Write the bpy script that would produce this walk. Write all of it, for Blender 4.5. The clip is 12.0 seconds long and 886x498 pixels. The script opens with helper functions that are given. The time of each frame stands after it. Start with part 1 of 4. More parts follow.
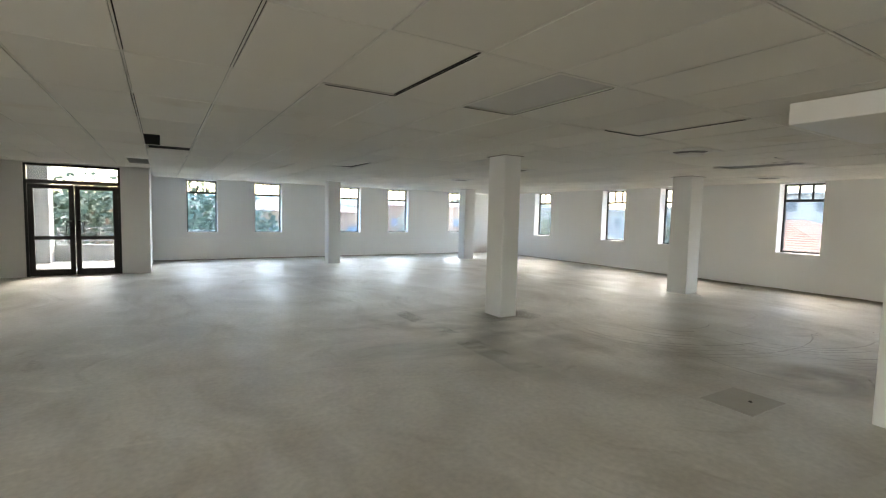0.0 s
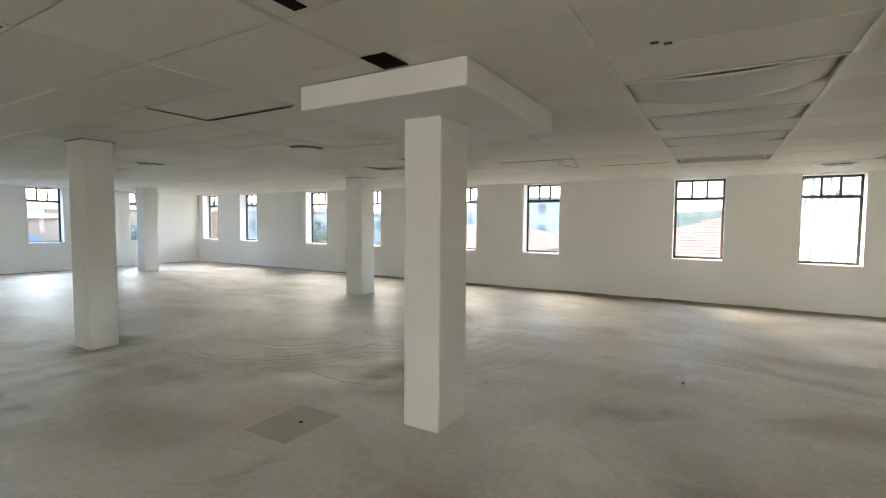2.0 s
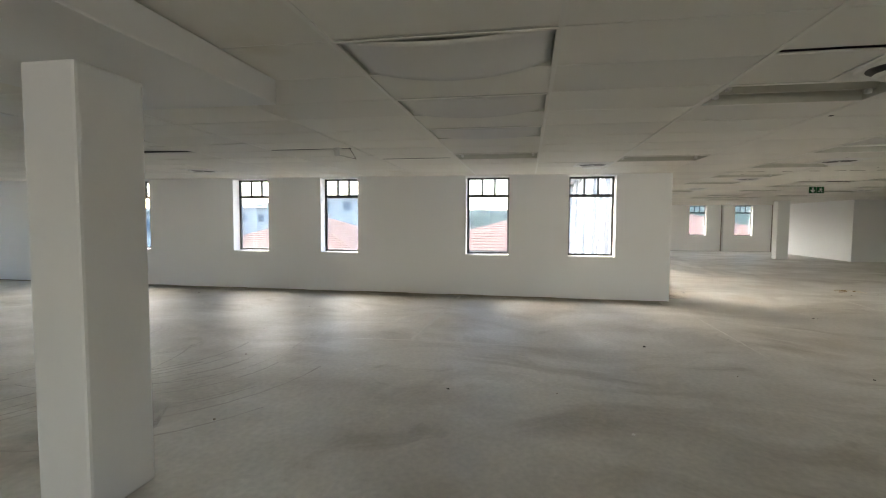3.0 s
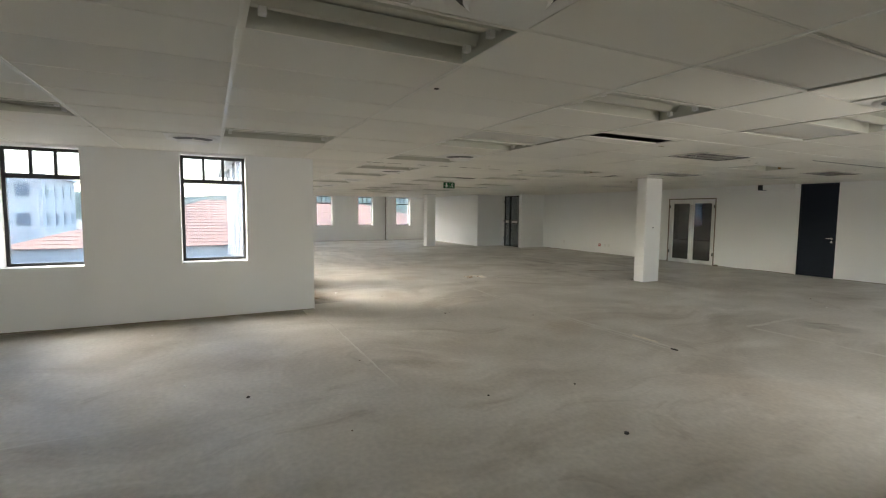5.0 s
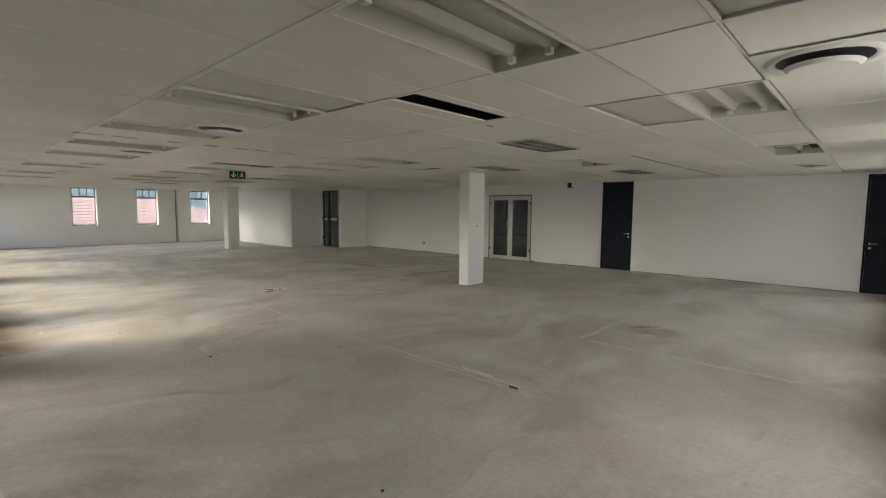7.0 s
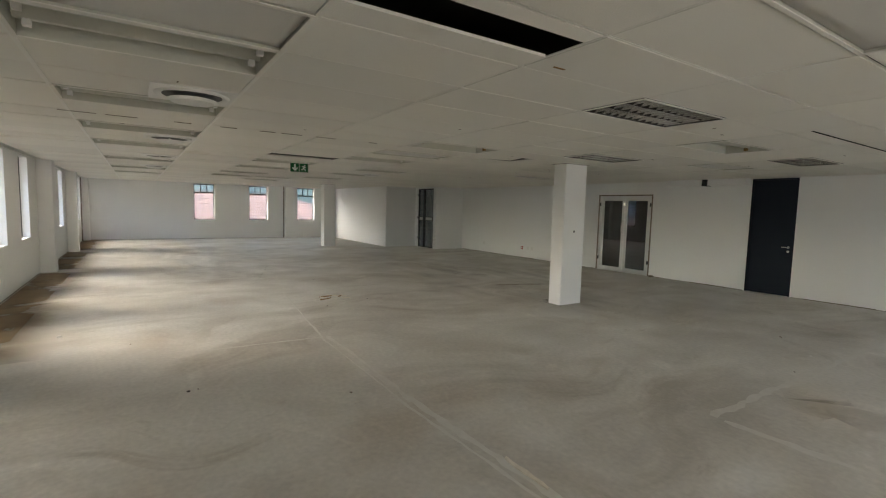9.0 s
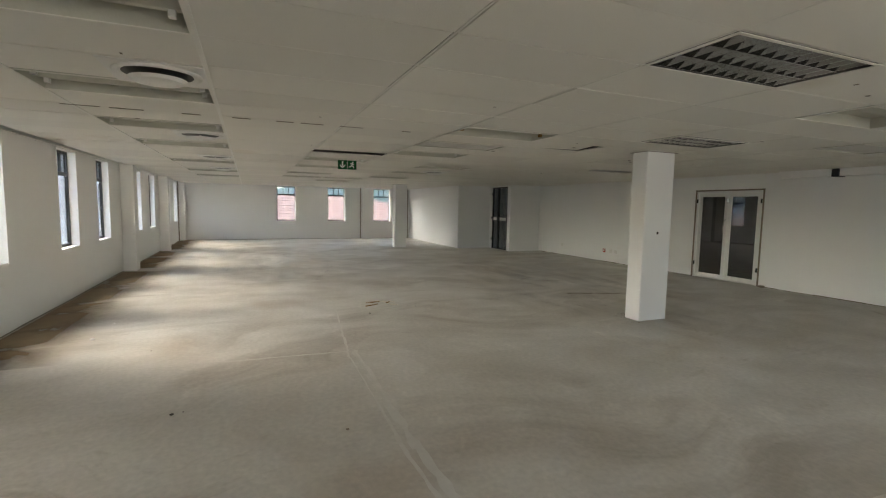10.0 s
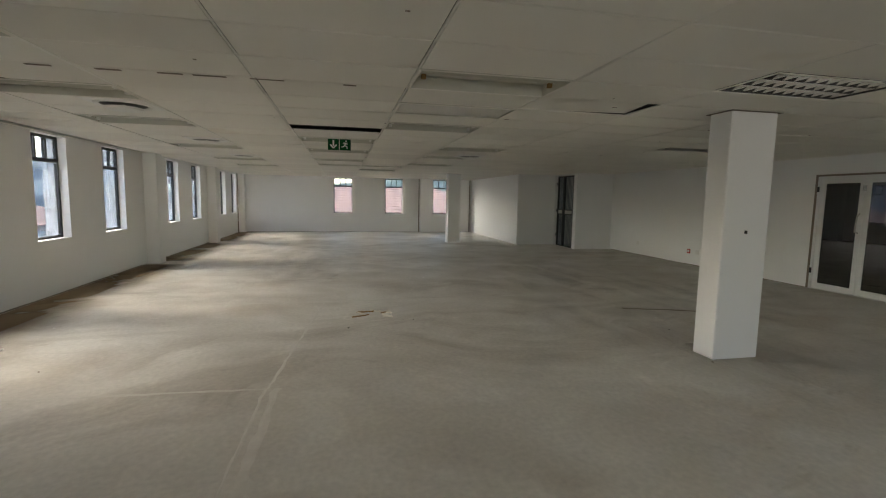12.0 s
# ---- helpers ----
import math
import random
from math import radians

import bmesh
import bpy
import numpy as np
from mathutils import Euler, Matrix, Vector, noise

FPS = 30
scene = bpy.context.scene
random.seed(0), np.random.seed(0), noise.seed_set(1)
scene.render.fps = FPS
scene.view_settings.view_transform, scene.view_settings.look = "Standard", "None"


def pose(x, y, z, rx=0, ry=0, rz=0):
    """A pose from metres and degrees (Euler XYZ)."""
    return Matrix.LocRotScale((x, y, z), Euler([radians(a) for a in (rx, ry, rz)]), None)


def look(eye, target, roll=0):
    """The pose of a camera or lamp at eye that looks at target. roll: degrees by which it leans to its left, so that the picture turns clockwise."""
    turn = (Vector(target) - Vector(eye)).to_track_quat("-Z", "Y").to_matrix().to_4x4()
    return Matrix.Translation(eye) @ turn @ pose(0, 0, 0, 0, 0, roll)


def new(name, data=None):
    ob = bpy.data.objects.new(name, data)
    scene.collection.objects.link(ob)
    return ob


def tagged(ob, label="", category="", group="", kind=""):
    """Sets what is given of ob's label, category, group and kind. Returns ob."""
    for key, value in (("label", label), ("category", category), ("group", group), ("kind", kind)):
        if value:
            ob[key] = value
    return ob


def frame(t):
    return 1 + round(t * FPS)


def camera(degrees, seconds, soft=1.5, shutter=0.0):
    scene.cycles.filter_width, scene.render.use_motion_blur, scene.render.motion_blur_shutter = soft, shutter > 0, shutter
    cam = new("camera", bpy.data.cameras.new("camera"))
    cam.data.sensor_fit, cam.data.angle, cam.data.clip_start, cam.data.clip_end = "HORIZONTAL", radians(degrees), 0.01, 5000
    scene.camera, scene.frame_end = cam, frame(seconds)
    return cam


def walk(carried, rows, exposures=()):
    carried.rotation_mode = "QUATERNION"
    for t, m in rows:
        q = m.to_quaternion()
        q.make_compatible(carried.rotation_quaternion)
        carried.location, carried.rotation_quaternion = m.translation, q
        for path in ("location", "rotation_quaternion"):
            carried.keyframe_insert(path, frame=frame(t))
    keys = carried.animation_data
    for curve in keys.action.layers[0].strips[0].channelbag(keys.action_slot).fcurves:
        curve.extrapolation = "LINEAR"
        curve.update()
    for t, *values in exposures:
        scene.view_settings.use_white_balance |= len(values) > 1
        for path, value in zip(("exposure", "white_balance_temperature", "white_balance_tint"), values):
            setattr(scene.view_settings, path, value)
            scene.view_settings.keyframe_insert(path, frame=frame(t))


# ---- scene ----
cam = camera(86.9, 12.0, soft=1.15)
PATH = [
    (0, (0.087, 0.14, 1.575), (1.117, 1.848, 1.429), 1.3),
    (0.5, (0.613, -0.023, 1.589), (1.803, 1.579, 1.461), 0.7),
    (1, (1.044, -0.228, 1.597), (2.4, 1.237, 1.479), 0.5),
    (1.5, (1.517, -0.387, 1.581), (3.061, 0.879, 1.464), 0.5),
    (2, (1.958, -0.602, 1.57), (3.679, 0.412, 1.455), 0.5),
    (2.5, (2.406, -0.841, 1.578), (4.281, -0.157, 1.45), 0.5),
    (3, (2.889, -1.049, 1.551), (4.854, -0.697, 1.433), 0.3),
    (3.5, (3.351, -1.271, 1.589), (5.346, -1.244, 1.448), 0.2),
    (5.5, (5.023, -2.596, 1.649), (6.673, -3.715, 1.493), 0.4),
    (6, (5.379, -2.926, 1.652), (6.876, -4.243, 1.489), 0.3),
    (6.5, (5.673, -3.28, 1.669), (7.016, -4.752, 1.501), 0.3),
    (8.5, (6.6, -4.858, 1.696), (8.153, -6.106, 1.519), 1.5),
    (9, (6.794, -5.31, 1.678), (8.459, -6.403, 1.503), 1.5),
    (9.5, (7.038, -5.767, 1.655), (8.793, -6.71, 1.476), 1.2),
    (10, (7.312, -6.234, 1.652), (9.151, -7.001, 1.472), 1.0),
    (10.5, (7.584, -6.644, 1.65), (9.478, -7.26, 1.475), 1.3),
    (11, (7.919, -7.067, 1.643), (9.838, -7.597, 1.451), 1.1),
    (11.5, (8.206, -7.482, 1.62), (10.143, -7.934, 1.416), 1.1),
    (12, (8.536, -7.867, 1.601), (10.48, -8.287, 1.387), 1.0),
]
walk(cam, [(t, look(eye, target, roll)) for t, eye, target, roll in PATH], [(0.0, 5.8, 7550, 9), (0.5, 5.9, 7550, 9), (2.0, 5.9, 7450, 9), (2.5, 5.65, 7200, 9), (3.5, 5.55, 7000, 9), (5.5, 5.45, 6950, 9), (6.5, 5.4, 7000, 9), (8.5, 5.2, 7050, 9), (9.5, 5.4, 7050, 9), (12.0, 5.0, 7050, 9)])

# ---- light ----
world = bpy.data.worlds.new("sky")
scene.world = world
world.use_nodes = True
wn = world.node_tree.nodes
sky = wn.new("ShaderNodeTexSky")
sky.sky_type = "NISHITA"
sky.sun_disc = False
sky.sun_elevation, sky.sun_rotation = radians(36), radians(30)
sky.air_density, sky.dust_density, sky.ozone_density = 1.0, 2.0, 1.0
wn["Background"].inputs["Strength"].default_value = 0.15
world.node_tree.links.new(sky.outputs["Color"], wn["Background"].inputs["Color"])
sun_data = bpy.data.lights.new("sun", "SUN")
sun_data.energy, sun_data.angle, sun_data.color = 0.68, radians(70), (1.0, 0.96, 0.9)
sun = new("sun", sun_data)
sun.matrix_world = look((0, 0, 40), (-math.sin(radians(30)) * 55, -math.cos(radians(30)) * 55, 0))


# added fill lamps outside the unseen wing and west windows, to brighten the rooms
for x, y, watts in ((4.68, -14.75, 0.65), (4.68, -13.05, 0.6), (4.68, -10.25, 0.95), (4.68, -7.15, 1.2), (-5.02, -2.75, 2.4), (-5.02, 0.65, 1.3), (-5.02, 3.85, 0.4)):
    lamp = bpy.data.lights.new("window_light", "AREA")
    lamp.shape, lamp.size, lamp.size_y, lamp.energy, lamp.color = "RECTANGLE", 0.86, 1.55, watts, (1.0, 0.98, 0.93)
    new("window_light", lamp).matrix_world = look((x, y, 1.66), (x + 4.0, y, 0.4))


# ---- materials ----
def material(name, color, rough=0.6, metal=0.0, var=0.08, scale=3.0, bump=0.1, fine=60.0, tint=None, spec=0.5):
    """Painted or plain surface: base colour varied at two scales, with a fine relief."""
    m = bpy.data.materials.new(name)
    m.use_nodes = True
    n, l = m.node_tree.nodes, m.node_tree.links
    b = n["Principled BSDF"]
    b.inputs["Roughness"].default_value, b.inputs["Metallic"].default_value = rough, metal
    b.inputs["Specular IOR Level"].default_value = spec
    tc = n.new("ShaderNodeTexCoord")
    big, small = n.new("ShaderNodeTexNoise"), n.new("ShaderNodeTexNoise")
    for k, s, d in ((big, scale, 5), (small, fine, 3)):
        k.inputs["Scale"].default_value, k.inputs["Detail"].default_value = s, d
        l.new(tc.outputs["Object"], k.inputs["Vector"])
    mix = n.new("ShaderNodeMix")
    mix.data_type = "RGBA"
    low = tint or tuple(c * (1 - var * 2) for c in color)
    mix.inputs[6].default_value, mix.inputs[7].default_value = (*low, 1), (*[min(1, c * (1 + var * 0.4)) for c in color], 1)
    add = n.new("ShaderNodeMath")
    add.operation = "MULTIPLY_ADD"
    add.inputs[1].default_value, add.inputs[2].default_value = 0.35, 0.0
    l.new(small.outputs["Fac"], add.inputs[0])
    add2 = n.new("ShaderNodeMath")
    add2.operation = "MULTIPLY_ADD"
    add2.inputs[1].default_value = 0.75
    l.new(big.outputs["Fac"], add2.inputs[0])
    l.new(add.outputs[0], add2.inputs[2])
    l.new(add2.outputs[0], mix.inputs[0])
    l.new(mix.outputs[2], b.inputs["Base Color"])
    if bump:
        bp = n.new("ShaderNodeBump")
        bp.inputs["Strength"].default_value, bp.inputs["Distance"].default_value = bump, 0.01
        l.new(small.outputs["Fac"], bp.inputs["Height"])
        l.new(bp.outputs[0], b.inputs["Normal"])
    return m


def concrete():
    """Bare screed: pale trowel sweeps, grey and brown patches, fine grit."""
    m = bpy.data.materials.new("screed")
    m.use_nodes = True
    n, l = m.node_tree.nodes, m.node_tree.links
    b = n["Principled BSDF"]
    tc = n.new("ShaderNodeTexCoord")

    def noise_at(scale, detail, dist=0.0, stretch=(1, 1, 1)):
        mp, k = n.new("ShaderNodeMapping"), n.new("ShaderNodeTexNoise")
        mp.inputs["Scale"].default_value = stretch
        k.inputs["Scale"].default_value, k.inputs["Detail"].default_value, k.inputs["Distortion"].default_value = scale, detail, dist
        l.new(tc.outputs["Object"], mp.inputs["Vector"])
        l.new(mp.outputs[0], k.inputs["Vector"])
        return k.outputs["Fac"]

    def ramp(src, stops):
        r = n.new("ShaderNodeValToRGB")
        r.color_ramp.elements[0].position, r.color_ramp.elements[0].color = stops[0][0], (*stops[0][1], 1)
        r.color_ramp.elements[1].position, r.color_ramp.elements[1].color = stops[1][0], (*stops[1][1], 1)
        l.new(src, r.inputs[0])
        return r.outputs[0]

    def blend(kind, fac, a, c):
        x = n.new("ShaderNodeMix")
        x.data_type, x.blend_type = "RGBA", kind
        if isinstance(fac, float):
            x.inputs[0].default_value = fac
        else:
            l.new(fac, x.inputs[0])
        l.new(a, x.inputs[6])
        l.new(c, x.inputs[7])
        return x.outputs[2]

    def streaks(scale, stretch, bend):
        """Drawn-out marks that follow slow bends, as a broom or a float leaves them."""
        slow, sub, mul, add = n.new("ShaderNodeTexNoise"), n.new("ShaderNodeVectorMath"), n.new("ShaderNodeVectorMath"), n.new("ShaderNodeVectorMath")
        slow.inputs["Scale"].default_value, slow.inputs["Detail"].default_value = 0.32, 2
        sub.operation, mul.operation, add.operation = "SUBTRACT", "SCALE", "ADD"
        sub.inputs[1].default_value = (0.5, 0.5, 0.5)
        mul.inputs["Scale"].default_value = bend
        mp, k = n.new("ShaderNodeMapping"), n.new("ShaderNodeTexNoise")
        mp.inputs["Scale"].default_value = stretch
        k.inputs["Scale"].default_value, k.inputs["Detail"].default_value, k.inputs["Roughness"].default_value = scale, 7, 0.6
        l.new(tc.outputs["Object"], slow.inputs["Vector"])
        l.new(slow.outputs["Color"], sub.inputs[0])
        l.new(sub.outputs[0], mul.inputs[0])
        l.new(tc.outputs["Object"], add.inputs[0])
        l.new(mul.outputs[0], add.inputs[1])
        l.new(add.outputs[0], mp.inputs["Vector"])
        l.new(mp.outputs[0], k.inputs["Vector"])
        return k.outputs["Fac"]

    base = ramp(noise_at(0.35, 6, 0.6), [(0.3, (0.52, 0.495, 0.45)), (0.7, (0.64, 0.62, 0.575))])
    sweep = ramp(noise_at(1.1, 9, 0.6, (1.0, 0.7, 1)), [(0.34, (0.80, 0.78, 0.75)), (0.66, (1.06, 1.06, 1.06))])
    col = blend("MULTIPLY", 0.7, base, sweep)
    brown = n.new("ShaderNodeRGB")
    brown.outputs[0].default_value = (0.38, 0.30, 0.22, 1)
    mask = ramp(noise_at(0.55, 6, 0.4), [(0.56, (0, 0, 0)), (0.80, (0.6, 0.6, 0.6))])
    col = blend("MIX", mask, col, brown.outputs[0])
    drawn = ramp(streaks(1.5, (1.0, 0.22, 1), 4.0), [(0.38, (0.72, 0.69, 0.65)), (0.58, (1.05, 1.05, 1.05))])
    col = blend("MULTIPLY", ramp(noise_at(0.4, 3), [(0.40, (0.1, 0.1, 0.1)), (0.62, (0.85, 0.85, 0.85))]), col, drawn)
    dark = ramp(streaks(2.6, (1.0, 0.12, 1), 6.0), [(0.60, (1, 1, 1)), (0.72, (0.66, 0.62, 0.57))])
    col = blend("MULTIPLY", 0.55, col, dark)
    pale = ramp(streaks(3.4, (0.15, 1.0, 1), 5.0), [(0.58, (1, 1, 1)), (0.74, (1.16, 1.16, 1.15))])
    col = blend("MULTIPLY", 0.8, col, pale)
    grit = ramp(noise_at(22, 8), [(0.3, (0.86, 0.86, 0.86)), (0.7, (1.08, 1.08, 1.08))])
    col = blend("MULTIPLY", 0.7, col, grit)
    l.new(col, b.inputs["Base Color"])
    rr = ramp(noise_at(0.8, 4, 1.0), [(0.3, (0.48, 0.48, 0.48)), (0.7, (0.72, 0.72, 0.72))])
    l.new(rr, b.inputs["Roughness"])
    bp = n.new("ShaderNodeBump")
    bp.inputs["Strength"].default_value, bp.inputs["Distance"].default_value = 0.12, 0.006
    l.new(noise_at(9, 8), bp.inputs["Height"])
    l.new(bp.outputs[0], b.inputs["Normal"])
    return m


def glass(name, tint, gloss):
    m = bpy.data.materials.new(name)
    m.use_nodes = True
    n, l = m.node_tree.nodes, m.node_tree.links
    n.remove(n["Principled BSDF"])
    tr, gl, fr, mx = n.new("ShaderNodeBsdfTransparent"), n.new("ShaderNodeBsdfGlossy"), n.new("ShaderNodeLayerWeight"), n.new("ShaderNodeMixShader")
    up, sc = n.new("ShaderNodeMath"), n.new("ShaderNodeMath")
    up.operation, up.inputs[1].default_value = "POWER", 4.0
    sc.operation, sc.inputs[1].default_value, sc.inputs[2].default_value = "MULTIPLY_ADD", 0.7, gloss
    tr.inputs["Color"].default_value = (*tint, 1)
    gl.inputs["Roughness"].default_value = 0.01
    fr.inputs["Blend"].default_value = 0.5
    l.new(fr.outputs["Facing"], up.inputs[0])
    l.new(up.outputs[0], sc.inputs[0])
    l.new(sc.outputs[0], mx.inputs[0])
    l.new(tr.outputs[0], mx.inputs[1])
    l.new(gl.outputs[0], mx.inputs[2])
    l.new(mx.outputs[0], n["Material Output"].inputs["Surface"])
    return m


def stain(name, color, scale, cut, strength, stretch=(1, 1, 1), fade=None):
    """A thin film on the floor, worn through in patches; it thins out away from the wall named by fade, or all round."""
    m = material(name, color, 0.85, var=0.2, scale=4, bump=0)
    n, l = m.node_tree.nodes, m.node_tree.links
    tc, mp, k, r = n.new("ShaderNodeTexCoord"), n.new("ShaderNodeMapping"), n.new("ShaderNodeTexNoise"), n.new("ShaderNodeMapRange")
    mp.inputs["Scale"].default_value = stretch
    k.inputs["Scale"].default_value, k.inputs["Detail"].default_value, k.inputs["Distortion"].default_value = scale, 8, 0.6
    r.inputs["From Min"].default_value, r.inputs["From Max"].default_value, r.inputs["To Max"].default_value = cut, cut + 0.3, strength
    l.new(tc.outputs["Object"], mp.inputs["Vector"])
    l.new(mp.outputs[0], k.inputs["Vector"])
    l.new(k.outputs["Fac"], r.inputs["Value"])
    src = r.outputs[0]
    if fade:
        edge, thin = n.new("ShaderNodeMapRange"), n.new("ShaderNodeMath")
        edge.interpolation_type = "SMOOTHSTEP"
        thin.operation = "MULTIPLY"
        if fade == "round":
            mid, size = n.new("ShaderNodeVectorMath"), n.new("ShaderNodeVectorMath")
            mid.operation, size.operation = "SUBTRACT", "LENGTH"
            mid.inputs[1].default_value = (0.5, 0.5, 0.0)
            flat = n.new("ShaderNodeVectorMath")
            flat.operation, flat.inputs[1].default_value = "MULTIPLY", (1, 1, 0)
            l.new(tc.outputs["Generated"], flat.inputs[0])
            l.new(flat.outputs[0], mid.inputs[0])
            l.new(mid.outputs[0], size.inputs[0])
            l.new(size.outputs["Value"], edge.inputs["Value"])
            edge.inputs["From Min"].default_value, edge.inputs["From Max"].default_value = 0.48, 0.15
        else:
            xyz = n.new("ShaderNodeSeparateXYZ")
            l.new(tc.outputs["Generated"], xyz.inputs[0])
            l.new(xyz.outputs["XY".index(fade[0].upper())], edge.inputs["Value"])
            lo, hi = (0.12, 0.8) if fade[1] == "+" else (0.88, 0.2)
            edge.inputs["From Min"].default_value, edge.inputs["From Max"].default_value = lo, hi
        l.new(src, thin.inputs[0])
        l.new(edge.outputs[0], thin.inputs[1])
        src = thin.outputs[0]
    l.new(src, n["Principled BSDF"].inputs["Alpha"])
    return m


SCAR = material("pale_floor_filler", (0.64, 0.62, 0.575), 0.8, scale=7, bump=0.3, fine=30, tint=(0.46, 0.435, 0.39))
PAINT = material("white_wall_paint", (0.82, 0.815, 0.80), 0.65, var=0.03, scale=0.8, bump=0.12, fine=45)
TILE = material("ceiling_board", (0.80, 0.775, 0.715), 0.75, var=0.035, scale=0.5, bump=0.18, fine=120)


def age_boards(m):
    """Each board a shade of its own, with a few faint brown water marks."""
    n, l = m.node_tree.nodes, m.node_tree.links
    b = n["Principled BSDF"]
    src = b.inputs["Base Color"].links[0].from_socket
    geo, mr, mul = n.new("ShaderNodeNewGeometry"), n.new("ShaderNodeMapRange"), n.new("ShaderNodeMix")
    mr.inputs["To Min"].default_value, mr.inputs["To Max"].default_value = 0.94, 1.03
    l.new(geo.outputs["Random Per Island"], mr.inputs["Value"])
    mul.data_type, mul.blend_type = "RGBA", "MULTIPLY"
    mul.inputs[0].default_value = 1.0
    l.new(src, mul.inputs[6])
    l.new(mr.outputs[0], mul.inputs[7])
    tc, k, r, mix = n.new("ShaderNodeTexCoord"), n.new("ShaderNodeTexNoise"), n.new("ShaderNodeMapRange"), n.new("ShaderNodeMix")
    k.inputs["Scale"].default_value, k.inputs["Detail"].default_value = 0.9, 4
    r.inputs["From Min"].default_value, r.inputs["From Max"].default_value, r.inputs["To Max"].default_value = 0.66, 0.82, 0.45
    l.new(tc.outputs["Object"], k.inputs["Vector"])
    l.new(k.outputs["Fac"], r.inputs["Value"])
    mix.data_type = "RGBA"
    mix.inputs[7].default_value = (0.52, 0.42, 0.28, 1)
    l.new(r.outputs[0], mix.inputs[0])
    l.new(mul.outputs[2], mix.inputs[6])
    l.new(mix.outputs[2], b.inputs["Base Color"])


age_boards(TILE)
TEE = material("ceiling_tee_enamel", (0.78, 0.76, 0.70), 0.28, var=0.04)
# near-black colour puts shade into the ceiling void and louvre housings
VOID = material("dark_void_shade", (0.06, 0.057, 0.053), 0.9)
FLOOR = concrete()
# brown for trim, pipes and scuffs; also paints shade in narrow gaps
EDGE = material("brown_trim_and_gap_shade", (0.24, 0.2, 0.16), 0.9, var=0.25, scale=5)
HOLE = material("dark_opening", (0.012, 0.011, 0.010), 0.95, spec=0.05)
BLACK = material("black_powder_coat", (0.012, 0.013, 0.015), 0.4, var=0.2)
NAVY = material("dark_navy_door_paint", (0.012, 0.017, 0.028), 0.6, var=0.1, scale=2, spec=0.2)
ALU = material("white_aluminium", (0.70, 0.70, 0.69), 0.35, var=0.03)
CHROME = material("brushed_steel", (0.62, 0.62, 0.62), 0.25, 1.0, var=0.06)
LOUVRE = material("mirror_aluminium", (0.34, 0.34, 0.34), 0.1, 1.0, var=0.05)
REFLECT = material("cream_enamel_reflector", (0.55, 0.54, 0.47), 0.4, var=0.06, scale=4)
OPAL = material("aged_prismatic_diffuser", (0.64, 0.62, 0.585), 0.45, var=0.05, scale=2, fine=200, bump=0.3)
PLASTIC = material("white_plastic", (0.75, 0.74, 0.71), 0.4, var=0.03)
RED = material("red_plastic", (0.45, 0.02, 0.015), 0.4)
GREEN = material("green_sign_face", (0.008, 0.075, 0.025), 0.6, spec=0.1)
WOOD = material("raw_wood_offcut", (0.78, 0.72, 0.61), 0.8, var=0.2, scale=20)
DARKBIT = material("dark_rubble", (0.05, 0.045, 0.04), 0.9)
RUST = material("rust_stain", (0.30, 0.17, 0.05), 0.9, var=0.3, scale=12)
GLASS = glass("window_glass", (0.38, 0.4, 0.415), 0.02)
BLUEGLASS = glass("blue_film_glass", (0.43, 0.51, 0.60), 0.06)
DARKGLASS = glass("tinted_door_glass", (0.10, 0.105, 0.11), 0.10)
RENDERED = material("white_facade_render", (0.5, 0.49, 0.475), 0.8, var=0.05, scale=0.6)
GREYSTONE = material("grey_facade_trim", (0.46, 0.46, 0.47), 0.8)
TERRA = material("terracotta_roof_tile", (0.33, 0.185, 0.135), 0.85, var=0.12, scale=2)
ORANGE = material("orange_facade_render", (0.40, 0.21, 0.12), 0.85, var=0.1, scale=0.4)
ROOFMETAL = material("blue_grey_sheet_roof", (0.17, 0.2, 0.24), 0.5, var=0.1)
WINDARK = material("far_window_glass", (0.16, 0.18, 0.21), 0.3)
LEAF = material("foliage", (0.085, 0.12, 0.06), 0.7, var=0.3, scale=1.5)
BARK = material("bark", (0.12, 0.09, 0.07), 0.9)
HILL = material("wooded_hill", (0.045, 0.075, 0.06), 0.95, var=0.3, scale=0.02, fine=0.3, bump=0)
EARTH = material("street_ground", (0.20, 0.195, 0.185), 0.9, var=0.15, scale=0.05, fine=1.0)


# ---- building helpers ----
def box(bm, x0, y0, z0, x1, y1, z1, bevel=0.0):
    x0, x1 = min(x0, x1), max(x0, x1)
    y0, y1 = min(y0, y1), max(y0, y1)
    z0, z1 = min(z0, z1), max(z0, z1)
    v = [bm.verts.new(p) for p in ((x0, y0, z0), (x1, y0, z0), (x1, y1, z0), (x0, y1, z0), (x0, y0, z1), (x1, y0, z1), (x1, y1, z1), (x0, y1, z1))]
    f = [bm.faces.new([v[i] for i in q]) for q in ((3, 2, 1, 0), (4, 5, 6, 7), (0, 1, 5, 4), (1, 2, 6, 5), (2, 3, 7, 6), (3, 0, 4, 7))]
    if bevel:
        bmesh.ops.bevel(bm, geom=list({e for q in f for e in q.edges}), offset=bevel, segments=2, affect="EDGES", profile=0.6)
    return bm


def boxes(*rows, bevel=0.0):
    bm = bmesh.new()
    for r in rows:
        box(bm, *r, bevel=bevel)
    return bm


def tube(bm, p, q, r, n=10):
    p, q = Vector(p), Vector(q)
    d = q - p
    turn = d.to_track_quat("Z", "Y").to_matrix().to_4x4()
    bmesh.ops.create_cone(bm, cap_ends=True, segments=n, radius1=r, radius2=r, depth=d.length, matrix=Matrix.Translation((p + q) / 2) @ turn)
    return bm


